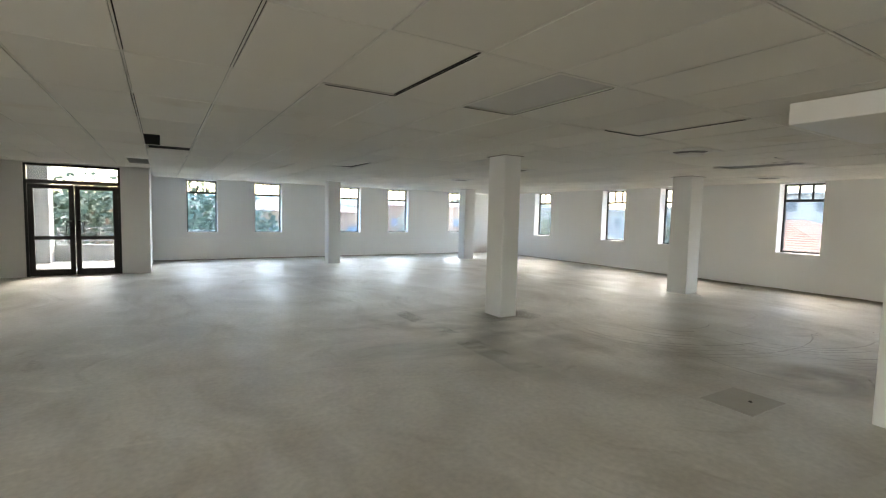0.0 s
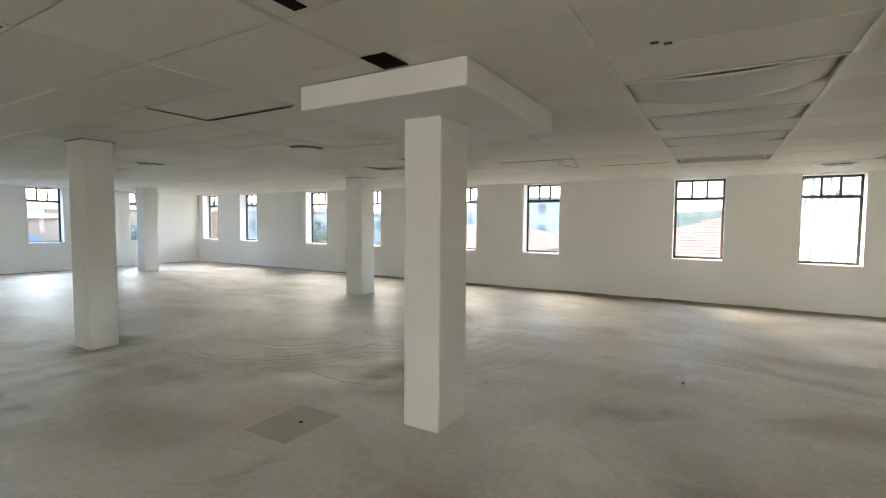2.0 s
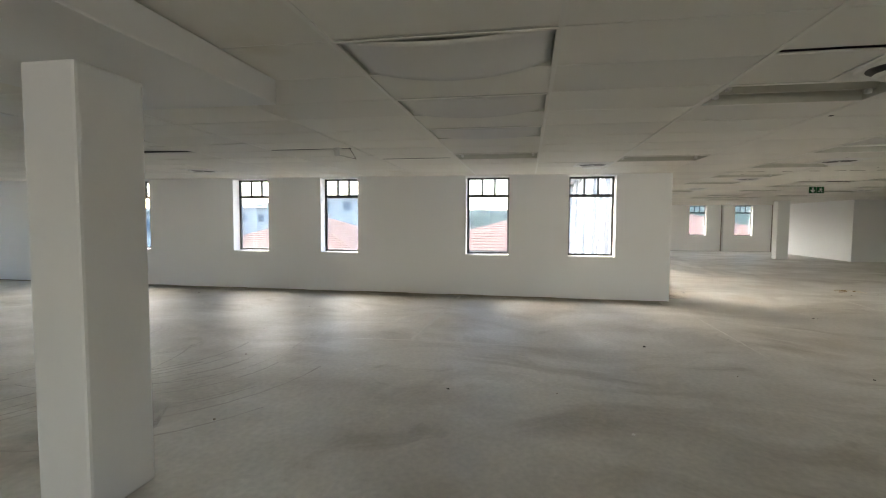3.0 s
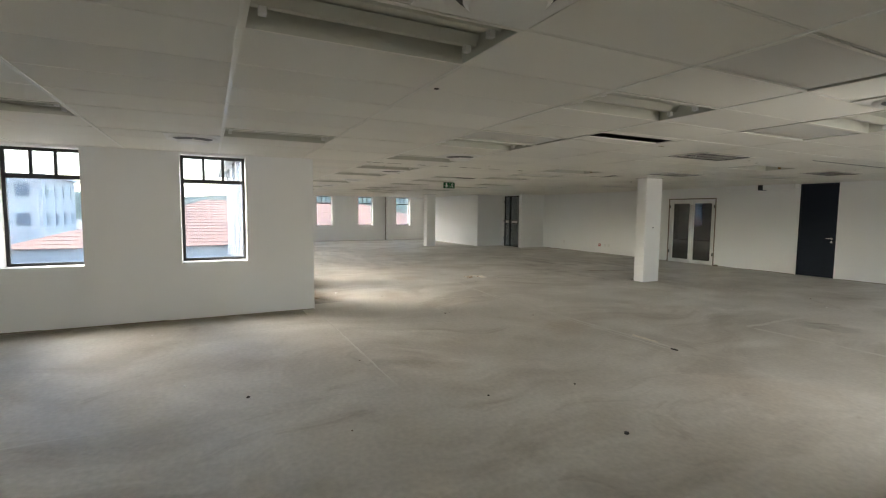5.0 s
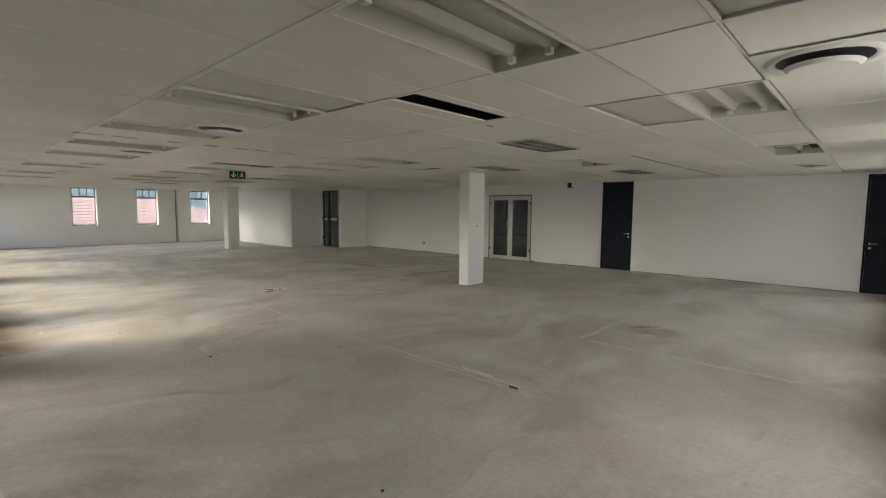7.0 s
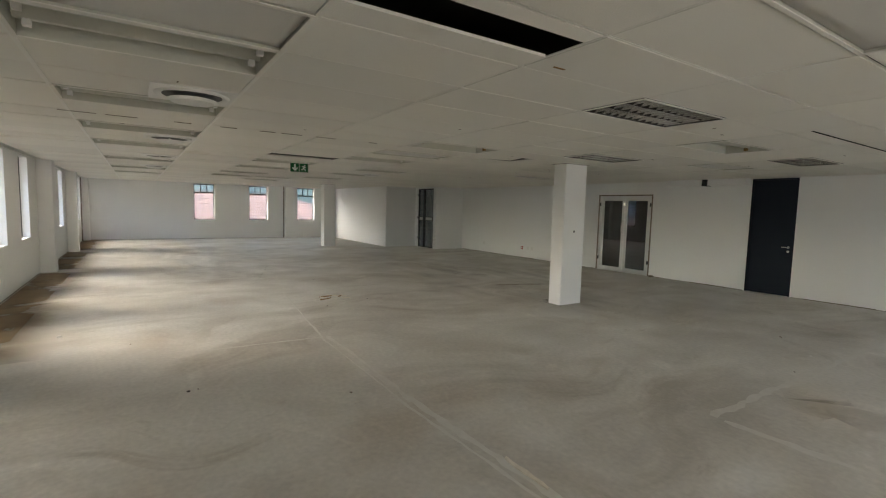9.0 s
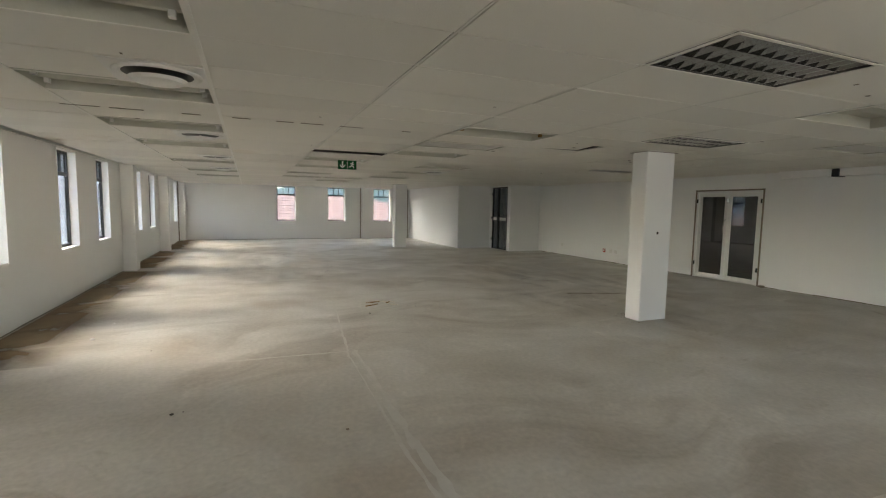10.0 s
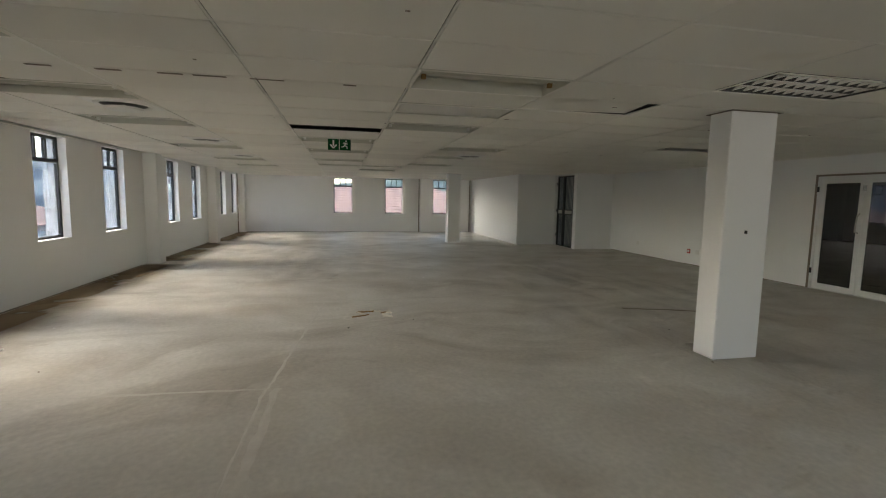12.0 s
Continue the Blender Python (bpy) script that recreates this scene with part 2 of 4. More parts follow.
def disc(bm, x, y, z0, z1, r0, r1, n=32):
    bmesh.ops.create_cone(bm, cap_ends=True, segments=n, radius1=r0, radius2=r1, depth=z1 - z0, matrix=Matrix.Translation((x, y, (z0 + z1) / 2)))
    return bm


def link_mesh(name, bm, mat, smooth=False):
    me = bpy.data.meshes.new(name)
    bm.to_mesh(me)
    bm.free()
    me.materials.append(mat)
    if smooth:
        for p in me.polygons:
            p.use_smooth = True
    return new(name, me)


def part(name, bm, mat, parent, label="", smooth=False):
    ob = link_mesh(name, bm, mat, smooth)
    ob.parent = parent
    if label:
        ob["label"] = label
    return ob


def setting(name, bm, mat, label, category):
    return tagged(link_mesh(name, bm, mat), label, category, kind="structure")


def empty(name, m, label, category, group="", kind=""):
    ob = new(name)
    ob.empty_display_size = 0.1
    ob.matrix_world = m
    return tagged(ob, label, category, group, kind)


# ---- plan ----
TOP = 2.508
WTOP = 3.1
EAST, NORTH, HALL, FAR, SOUTH, WEST = 12.6, 16.5, -3.48, 30.6, -16.73, -4.6
WING, STEP = 5.1, -4.8
THICK, SILL, HEAD = 0.36, 0.845, 2.475


def wall(name, axis, face, out, a0, a1, openings, label, z0=-0.2, thick=THICK, mat=PAINT):
    """A wall along x or y; its inner face at face, its body towards out (+1 or -1); openings (b0, b1, z0, z1) go through it."""
    bm = bmesh.new()

    def slab(b0, b1, s0, s1):
        if b1 - b0 < 1e-4 or s1 - s0 < 1e-4:
            return
        if axis == "x":
            box(bm, b0, face, s0, b1, face + out * thick, s1)
        else:
            box(bm, face, b0, s0, face + out * thick, b1, s1)

    at = a0
    for b0, b1, s0, s1 in sorted(openings):
        slab(at, b0, z0, WTOP)
        slab(b0, b1, z0, s0)
        slab(b0, b1, s1, WTOP)
        at = b1
    slab(at, a1, z0, WTOP)
    return setting(name, bm, mat, label, "wall")


EAST_W = [(4.69, 5.57), (2.57, 3.44), (-0.68, 0.21), (-2.77, -1.87), (9.85, 10.75), (7.75, 8.65), (13.12, 14.02), (15.30, 16.2)]
NORTH_W = [(0.76, 1.61), (2.72, 3.57), (5.52, 6.37), (7.48, 8.34), (10.2, 11.05)]
HALL_W = [(13.85, 14.7), (16.5, 17.38), (18.55, 19.43), (21.85, 22.7), (23.85, 24.72), (27.2, 28.0), (28.95, 29.8)]
FAR_W = [(-8.33, -7.48), (-10.66, -9.82), (-12.96, -12.1)]
# west wall is out of view; its windows are added to let light in
WEST_W = [(-3.2, -2.3), (0.2, 1.1), (3.4, 4.3)]
WING_W = [(-15.2, -14.3), (-13.5, -12.6), (-10.7, -9.8), (-7.6, -6.7)]


def holes(rows):
    return [(a, b, SILL, HEAD) for a, b in rows]


wall("wall_east", "y", EAST, 1, HALL - 0.3, NORTH + THICK, holes(EAST_W), "white painted plaster wall with recessed windows")
wall("wall_north", "x", NORTH, 1, -0.15, EAST, holes(NORTH_W), "white painted plaster wall with five windows")
wall("wall_hall", "x", HALL, 1, EAST + THICK, FAR, holes(HALL_W), "white painted plaster wall with pairs of windows")
wall("wall_far", "y", FAR, 1, SOUTH, HALL + THICK, holes(FAR_W), "white painted plaster end wall with three windows")
wall("wall_wing", "y", WING, -1, SOUTH - THICK, STEP - THICK, holes(WING_W), "white painted plaster wall with recessed windows")
wall("wall_step", "x", STEP, -1, WEST, WING, [], "plain white painted plaster wall")
wall("wall_west", "y", WEST, -1, STEP - THICK, 13.62, holes(WEST_W), "unseen white painted plaster wall, windows added for light")
wall("wall_entrance", "x", 13.57, 1, WEST, -0.15, [(-2.47, -0.73, 0.0, TOP)], "white wall around the glazed entrance doors", thick=0.25)
wall("wall_pier", "y", -0.15, -1, 13.82, NORTH + THICK, [], "white return wall beside the entrance", thick=0.25)
wall("wall_south", "x", SOUTH, -1, WING, 22.8, [(14.15, 15.88, 0.0, 2.18), (10.91, 11.79, 0.0, 2.49), (5.24, 6.12, 0.0, 2.47)], "long white painted wall with three doorways", thick=0.22)
wall("wall_alcove_1", "y", 22.78, 1, SOUTH - 0.2, -15.42, [], "short white return wall beside the gate", thick=0.2)
wall("wall_gate", "x", -15.42, -1, 22.98, 24.62, [(22.99, 24.2, 0.0, 2.46)], "white wall around the barred gate", thick=0.2)
wall("wall_alcove_2", "y", 24.42, 1, -15.42, -14.0, [], "short white wall beside the barred gate", thick=0.2)
wall("wall_alcove_3", "x", -14.0, -1, 24.62, FAR, [], "white painted side wall of the far bay", thick=0.2)

# dark rooms behind the doors and the gate
setting("wall_back_1", boxes((WING - 0.4, -19.2, -0.2, 22.7, -19.0, WTOP), (WING - 0.4, -19.0, -0.2, WING - 0.2, SOUTH - 0.37, WTOP), (22.6, -19, -0.2, 22.7, SOUTH - 0.25, WTOP)), PAINT, "plain closing wall of the unlit corridor", "wall")
setting("wall_back_2", boxes((22.72, -19.2, -0.2, 24.8, -19.0, WTOP), (24.7, -19.0, -0.2, 24.8, -15.65, WTOP)), PAINT, "plain closing wall behind the barred gate", "wall")

floor_bm = boxes((WEST - 0.3, STEP - 0.3, -0.3, EAST + 0.3, 17.0, 0.0), (WING - 0.3, -19.2, -0.3, EAST + 0.3, STEP - 0.3, 0.0), (EAST + 0.3, -19.2, -0.3, FAR + 0.3, HALL + 0.3, 0.0))
setting("floor", floor_bm, FLOOR, "bare grey screed floor with sweeps and stains", "floor")
roof = setting("roof_slab", boxes((WEST - 0.4, STEP - 0.4, WTOP, EAST + 0.36, NORTH + 0.4, WTOP + 0.3), (WING - 0.4, -19.3, WTOP, EAST + 0.36, STEP - 0.4, WTOP + 0.3), (EAST + 0.36, -19.3, WTOP, FAR + 0.4, HALL + 0.36, WTOP + 0.3)), VOID, "slab above the ceiling void, coloured near black for shade", "slab")

# pilasters on the hall's walls
setting("pilaster_1", boxes((20.35, HALL - 0.28, 0, 20.72, HALL - 0.002, TOP + 0.03), bevel=0.01), PAINT, "white plastered wall pilaster", "pilaster")
setting("pilaster_2", boxes((25.45, HALL - 0.28, 0, 25.82, HALL - 0.002, TOP + 0.03), bevel=0.01), PAINT, "white plastered wall pilaster", "pilaster")
setting("pilaster_3", boxes((FAR - 0.25, -11.95, 0, FAR - 0.002, -11.45, TOP + 0.03), bevel=0.01), PAINT, "white plastered wall pilaster", "pilaster")
setting("pilaster_5", boxes((FAR - 0.32, HALL - 0.24, 0, FAR - 0.002, HALL - 0.002, TOP + 0.03), bevel=0.01), PAINT, "white plastered corner pilaster", "pilaster")
setting("pilaster_4", boxes((EAST + 0.002, HALL - 0.32, 0, EAST + 0.4, HALL - 0.302, TOP + 0.03)), PAINT, "white plastered wall end", "pilaster")


# ---- windows ----
def window(name, axis, face, out, a0, a1, DEEP):
    """Black steel window in its reveal: three small top lights over one large pane."""
    root = empty(name, Matrix(), "black steel window with three small top lights", "window", kind="structure")

    def put(b0, b1, s0, s1, d0, d1, bm):
        c0, c1 = face + out * d0, face + out * d1
        if axis == "x":
            box(bm, b0, c0, s0, b1, c1, s1)
        else:
            box(bm, c0, b0, s0, c1, b1, s1)

    w = 0.042
    bars = bmesh.new()
    put(a0, a0 + w, SILL + 0.02, HEAD, DEEP, DEEP + 0.05, bars)
    put(a1 - w, a1, SILL + 0.02, HEAD, DEEP, DEEP + 0.05, bars)
    put(a0 + w, a1 - w, SILL + 0.02, SILL + 0.02 + w, DEEP, DEEP + 0.05, bars)
    put(a0 + w, a1 - w, HEAD - w, HEAD, DEEP, DEEP + 0.05, bars)
    part("window_frame", bars, BLACK, root)
    tz = HEAD - 0.385
    tr = bmesh.new()
    put(a0 + w, a1 - w, tz - 0.03, tz + 0.03, DEEP - 0.005, DEEP + 0.045, tr)
    part("transom", tr, BLACK, root)
    third = (a1 - a0 - 2 * w) / 3
    for i in (1, 2):
        mb = bmesh.new()
        put(a0 + w + third * i - 0.019, a0 + w + third * i + 0.019, tz + 0.03, HEAD - w, DEEP, DEEP + 0.045, mb)
        part("mullion", mb, BLACK, root)
    panes = [(a0 + w, a1 - w, SILL + 0.02 + w, tz - 0.03)]
    panes += [(a0 + w + third * i + 0.019 * (i > 0), a0 + w + third * (i + 1) - 0.019 * (i < 2), tz + 0.03, HEAD - w) for i in range(3)]
    for b0, b1, s0, s1 in panes:
        g = bmesh.new()
        put(b0, b1, s0, s1, DEEP + 0.02, DEEP + 0.024, g)
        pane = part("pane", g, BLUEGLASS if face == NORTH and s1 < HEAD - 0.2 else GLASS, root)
        pane.visible_shadow = face == NORTH and s1 < HEAD - 0.2
    sb = bmesh.new()
    put(a0 + 0.002, a1 - 0.002, SILL + 0.001, SILL + 0.02, 0.004, DEEP + 0.05, sb)
    part("window_sill", sb, PAINT, root)


count = 0
for axis, face, out, rows, deep in (("y", EAST, 1, EAST_W, 0.24), ("x", NORTH, 1, NORTH_W, 0.2), ("x", HALL, 1, HALL_W, 0.12), ("y", FAR, 1, FAR_W, 0.14), ("y", WEST, -1, WEST_W, 0.14), ("y", WING, -1, WING_W, 0.14)):
    for a0, a1 in rows:
        count += 1
        window("window_%d" % count, axis, face, out, a0, a1, deep)


# ---- ceiling ----
X0, Y0, PX, PY = 0.5, 0.0, 0.6, 1.2
EMPTY_TILES, SHORT, LIFT = {}, {}, {}


def cell(x, y):
    return (math.floor((x - X0) / PX), math.floor((y - Y0) / PY))


def cell_box(c):
    return X0 + c[0] * PX, Y0 + c[1] * PY, X0 + (c[0] + 1) * PX, Y0 + (c[1] + 1) * PY


OPEN_TROFFERS = [(7.4, -5.4), (6.8, -7.8), (9.8, -5.4), (11.6, -5.4), (13.4, -5.4), (15.2, -5.4), (18.2, -5.4), (9.8, -0.6), (6.8, -3.0), (10.4, -3.0), (14.6, -9.0), (17.0, -10.2), (18.8, -10.2), (16.4, -7.8), (18.2, -7.8), (20.6, -7.8), (22.4, -7.8), (22.4, -9.0), (24.2, -9.0), (21.2, -10.2), (21.2, -5.4), (23.6, -5.4)]
DIFFUSERS = [(6.2, -5.4), (7.4, -7.8), (9.2, -5.4), (2.6, 3.0), (13.4, -9.0), (11.0, -13.8)]
SAGGING = [(5.6, -0.6), (6.8, -0.6), (8.0, -0.6)]
LOUVRES = [(9.2, -9.0), (11.6, -11.4), (9.8, -13.8)]
BROKEN = [(9.8, -11.4), (12.2, -9.0), (6.8, -11.4)]
ROUNDS = [(6.2, -6.9), (11.0, -5.7), (14.0, -5.7), (17.0, -5.7), (20.0, -5.7), (6.2, -3.3), (6.2, 3.9), (11.0, -2.1), (6.8, 10.5), (11.0, 5.1), (6.2, 7.5), (18.2, -10.5), (6.8, -14.1)]
for x, y in OPEN_TROFFERS + DIFFUSERS + SAGGING + LOUVRES + BROKEN:
    EMPTY_TILES[cell(x, y)] = True
# boards cut or slid aside: the part of the cell that is still covered (x0, y0, x1, y1 from its corner)
SHORT[cell(8.6, -6.6)] = (0.38, 0.0, 0.6, 1.2)
EXTRA = [(8.3, -7.2, 8.44, -6.0)]
SHORT[cell(15.2, -7.8)] = (0.46, 0.0, 0.6, 1.2)
SHORT[cell(16.0, -13.8)] = (0.42, 0.0, 0.6, 1.2)
SHORT[cell(5.7, -3.0)] = (0.0, 0.0, 0.54, 1.2)
SHORT[cell(1.4, 3.0)] = (0.0, 0.0, 0.575, 1.165)
SHORT[cell(4.4, 3.0)] = (0.0, 0.0, 0.565, 1.17)
SHORT[cell(0.2, 7.8)] = (0.18, 0.0, 0.6, 1.2)
SHORT[cell(0.2, 9.0)] = (0.0, 0.5, 0.6, 1.2)
SHORT[cell(-0.4, 11.0)] = (0.0, 0.0, 0.25, 1.2)
for x, y, dz, tilt in ((8.0, 3.0, 0.02, -0.02), (8.6, 4.2, 0.02, 0.02), (12.9, -10.2, 0.03, -0.02), (3.2, 9.0, 0.012, 0.015)):
    LIFT[cell(x, y)] = (dz, tilt)


def inside(x, y):
    if not (WEST < x < FAR and SOUTH < y < NORTH):
        return False
    if x > EAST + 0.1 and y > HALL:
        return False
    if x < -0.15 and y > 13.57 or x < WING and y < STEP:
        return False
    return not (y < -15.4 and x > 22.78 or y < -14.0 and x > 24.42)


rng = random.Random(4)
verts, faces, tees = [], [], bmesh.new()


def board(x0, y0, x1, y1, z, tilt):
    b, h = 0.0015, 0.016
    k = len(verts)
    gap = [0.0085 + max(0.0, rng.gauss(0.0035, 0.002)) for side in range(4)]
    for zz, s in ((z + h, 0.0), (z + b, 0.0), (z, b)):
        xa, ya, xb, yb = x0 + gap[0] + s, y0 + gap[1] + s, x1 - gap[2] - s, y1 - gap[3] - s
        for px, py in ((xa, ya), (xb, ya), (xb, yb), (xa, yb)):
            verts.append((px, py, zz + tilt * (px - (x0 + x1) / 2) / 0.3 + tilt * 0.5 * (py - (y0 + y1) / 2) / 0.6))
    faces.append((k, k + 1, k + 2, k + 3))
    for a in (0, 4):
        for i in range(4):
            j = (i + 1) % 4
            faces.append((k + a + i, k + a + 4 + i, k + a + 4 + j, k + a + j))
    faces.append((k + 11, k + 10, k + 9, k + 8))


i0, j0 = cell(WEST, SOUTH)
i1, j1 = cell(FAR, NORTH)
for i in range(i0, i1 + 1):
    for j in range(j0, j1 + 1):
        x0, y0, x1, y1 = cell_box((i, j))
        # boards are trimmed along the walls
        lim_x1 = FAR if (y0 + y1) / 2 < HALL else EAST
        if y0 < HALL < y1 and x0 > EAST:
            y1 = HALL
        if y0 < SOUTH:
            y0 = SOUTH
        x0, x1, y1 = max(x0, WING if (y0 + y1) / 2 < STEP else WEST), min(x1, lim_x1), min(y1, NORTH)
        if x1 - x0 < 0.03 or y1 - y0 < 0.03 or not inside((x0 + x1) / 2, (y0 + y1) / 2):
            continue
        if (i, j) in EMPTY_TILES:
            continue
        dz, tilt = LIFT.get((i, j), (rng.uniform(-0.0015, 0.0015), rng.gauss(0, 0.0007)))
        if (i, j) in SHORT:
            a, b, c, d = SHORT[(i, j)]
            board(x0 + a, y0 + b, x0 + c, y0 + d, TOP + dz, tilt)
            continue
        board(x0, y0, x1, y1, TOP + dz, tilt)
for q in EXTRA:
    board(*q, TOP, 0.0)
me = bpy.data.meshes.new("ceiling")
me.from_pydata(verts, [], faces)
me.materials.append(TILE)
tagged(new("ceiling", me), "off-white suspended ceiling boards, some slid or missing", "ceiling", kind="structure")

for i in range(i0, i1 + 2):
    x = X0 + i * PX
    for y0, y1 in ((SOUTH if x > WING else STEP, NORTH),) if x < EAST else ((SOUTH if x < 22.8 else -14.0 if x > 24.4 else -15.4, HALL),):
        if WEST < x < FAR:
            if x < -0.15:
                y1 = min(y1, 13.57)
            box(tees, x - 0.006, y0, TOP + 0.002, x + 0.006, y1, TOP + 0.006)
for j in range(j0, j1 + 2):
    y = Y0 + j * PY
    xa, xb = WEST, EAST if y > HALL else FAR if y > -14 else 24.4 if y > -15.4 else 22.8
    if y > 13.57:
        xa = -0.15
    if y < STEP:
        xa = WING
    if SOUTH < y < NORTH:
        proud = round(y / PY) in (0, -1, -2, -4, -5)
        w = 0.014 if proud else 0.006
        box(tees, xa, y - w, TOP - (0.006 if proud else -0.001), xb, y + w, TOP + 0.007)
setting("ceiling_grid", tees, TEE, "white enamelled tee grid of the suspended ceiling", "ceiling grid")

# wall angle along the ceiling's edge
ang = boxes((EAST - 0.025, HALL, TOP - 0.012, EAST - 0.002, NORTH, TOP - 0.004), (-0.15, NORTH - 0.025, TOP - 0.012, EAST - 0.03, NORTH - 0.002, TOP - 0.004),
            (EAST + 0.4, HALL - 0.025, TOP - 0.012, FAR - 0.03, HALL - 0.002, TOP - 0.004), (WING + 0.03, SOUTH + 0.002, TOP - 0.012, 22.7, SOUTH + 0.025, TOP - 0.004))
setting("ceiling_trim", ang, TEE, "white wall angle under the ceiling's edge", "trim")


def troffer_shell(root, x0, y0, x1, y1, mat):
    t, h, z = 0.004, 0.10, TOP - 0.003
    part("housing", boxes((x0 + 0.015, y0 + 0.015, z + h, x1 - 0.015, y1 - 0.015, z + h + t), (x0 + 0.015, y0 + 0.015, z, x0 + 0.015 + t, y1 - 0.015, z + h), (x1 - 0.015 - t, y0 + 0.015, z, x1 - 0.015, y1 - 0.015, z + h),
                          (x0 + 0.02, y0 + 0.015, z, x1 - 0.02, y0 + 0.019, z + h), (x0 + 0.02, y1 - 0.019, z, x1 - 0.02, y1 - 0.015, z + h)), mat, root)
    lip = 0.022
    z -= 0.006
    part("frame", boxes((x0, y0, z, x0 + lip, y1, z + 0.005), (x1 - lip, y0, z, x1, y1, z + 0.005), (x0 + lip, y0, z, x1 - lip, y0 + lip, z + 0.005), (x0 + lip, y1 - lip, z, x1 - lip, y1, z + 0.005)), TILE, root)


def open_troffer(x, y, broken=False):
    x0, y0, x1, y1 = cell_box(cell(x, y))
    label = "recessed strip light fitting, cover gone, rusty inside" if broken else "recessed strip light fitting with its cover missing"
    root = empty("ceiling_light", pose(0, 0, 0), label, "ceiling light", "light fittings in the ceiling")
    troffer_shell(root, x0, y0, x1, y1, REFLECT)
    z = TOP + 0.09
    for k in ((0.5,) if broken else (0.3, 0.7)):
        c = x0 + (x1 - x0) * k
        bm = bmesh.new()
        v = [bm.verts.new(p) for p in ((c - 0.055, y0 + 0.03, z), (c - 0.018, y0 + 0.03, z - 0.05), (c + 0.018, y0 + 0.03, z - 0.05), (c + 0.055, y0 + 0.03, z),
                                       (c - 0.055, y1 - 0.03, z), (c - 0.018, y1 - 0.03, z - 0.05), (c + 0.018, y1 - 0.03, z - 0.05), (c + 0.055, y1 - 0.03, z))]
        for a in range(3):
            bm.faces.new((v[a], v[a + 1], v[a + 5], v[a + 4]))
        bm.faces.new(v[:4])
        bm.faces.new(v[7:3:-1])
        part("batten", bm, REFLECT, root)
        for ye in (y0 + 0.06, y1 - 0.1):
            part("lamp_holder", boxes((c - 0.02, ye, z - 0.085, c + 0.02, ye + 0.035, z - 0.05), bevel=0.004), RUST if broken else PLASTIC, root)
    if broken:
        part("gear_tray", boxes((x0 + 0.08, y0 + 0.1, z - 0.03, x0 + 0.16, y1 - 0.35, z - 0.005)), DARKBIT, root, "dirty gear tray")


def diffuser_light(x, y, sag=0.0):
    x0, y0, x1, y1 = cell_box(cell(x, y))
    root = empty("ceiling_light", pose(0, 0, 0), "recessed ceiling light, grey diffuser sagging" if sag else "recessed ceiling light with a flat grey diffuser", "ceiling light", "light fittings in the ceiling")
    troffer_shell(root, x0, y0, x1, y1, REFLECT)
    bm = bmesh.new()
    bmesh.ops.create_grid(bm, x_segments=8, y_segments=20, size=0.5)
    for v in bm.verts:
        u, w = v.co.x * 2, v.co.y * 2
        dip = sag * (1 - w * w) * (0.45 + 0.55 * (u + 1) / 2) - 0.3 * sag * max(0, -w) ** 3
        v.co = ((x0 + x1) / 2 + u * (x1 - x0 - 0.05) / 2, (y0 + y1) / 2 + w * (y1 - y0 - 0.05) / 2, TOP + 0.012 - dip)
    ob = part("diffuser", bm, OPAL, root, smooth=True)
    sol = ob.modifiers.new("thick", "SOLIDIFY")
    sol.thickness = 0.004


def louvre_light(x, y):
    x0, y0, x1, y1 = cell_box(cell(x, y))
    root = empty("ceiling_light", pose(0, 0, 0), "recessed light with a mirror aluminium louvre", "ceiling light", "light fittings in the ceiling")
    # near-black housing colour stands in for shade behind the blades
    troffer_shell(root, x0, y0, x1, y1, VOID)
    for i in range(4):
        c = x0 + 0.03 + (x1 - x0 - 0.06) * i / 3
        part("long_blade", boxes((c - 0.004, y0 + 0.03, TOP + 0.002, c + 0.004, y1 - 0.03, TOP + 0.055)), LOUVRE, root)
    for i in range(12):
        c = y0 + 0.06 + (y1 - y0 - 0.12) * i / 11
        bm = bmesh.new()
        v = [bm.verts.new(p) for p in ((x0 + 0.03, c - 0.004, TOP + 0.003), (x0 + 0.03, c + 0.004, TOP + 0.003), (x0 + 0.03, c + 0.022, TOP + 0.05), (x0 + 0.03, c - 0.022, TOP + 0.05),
                                       (x1 - 0.03, c - 0.004, TOP + 0.003), (x1 - 0.03, c + 0.004, TOP + 0.003), (x1 - 0.03, c + 0.022, TOP + 0.05), (x1 - 0.03, c - 0.022, TOP + 0.05))]
        for q in ((0, 1, 5, 4), (1, 2, 6, 5), (2, 3, 7, 6), (3, 0, 4, 7)):
            bm.faces.new([v[a] for a in q])
        part("cross_blade", bm, LOUVRE, root)


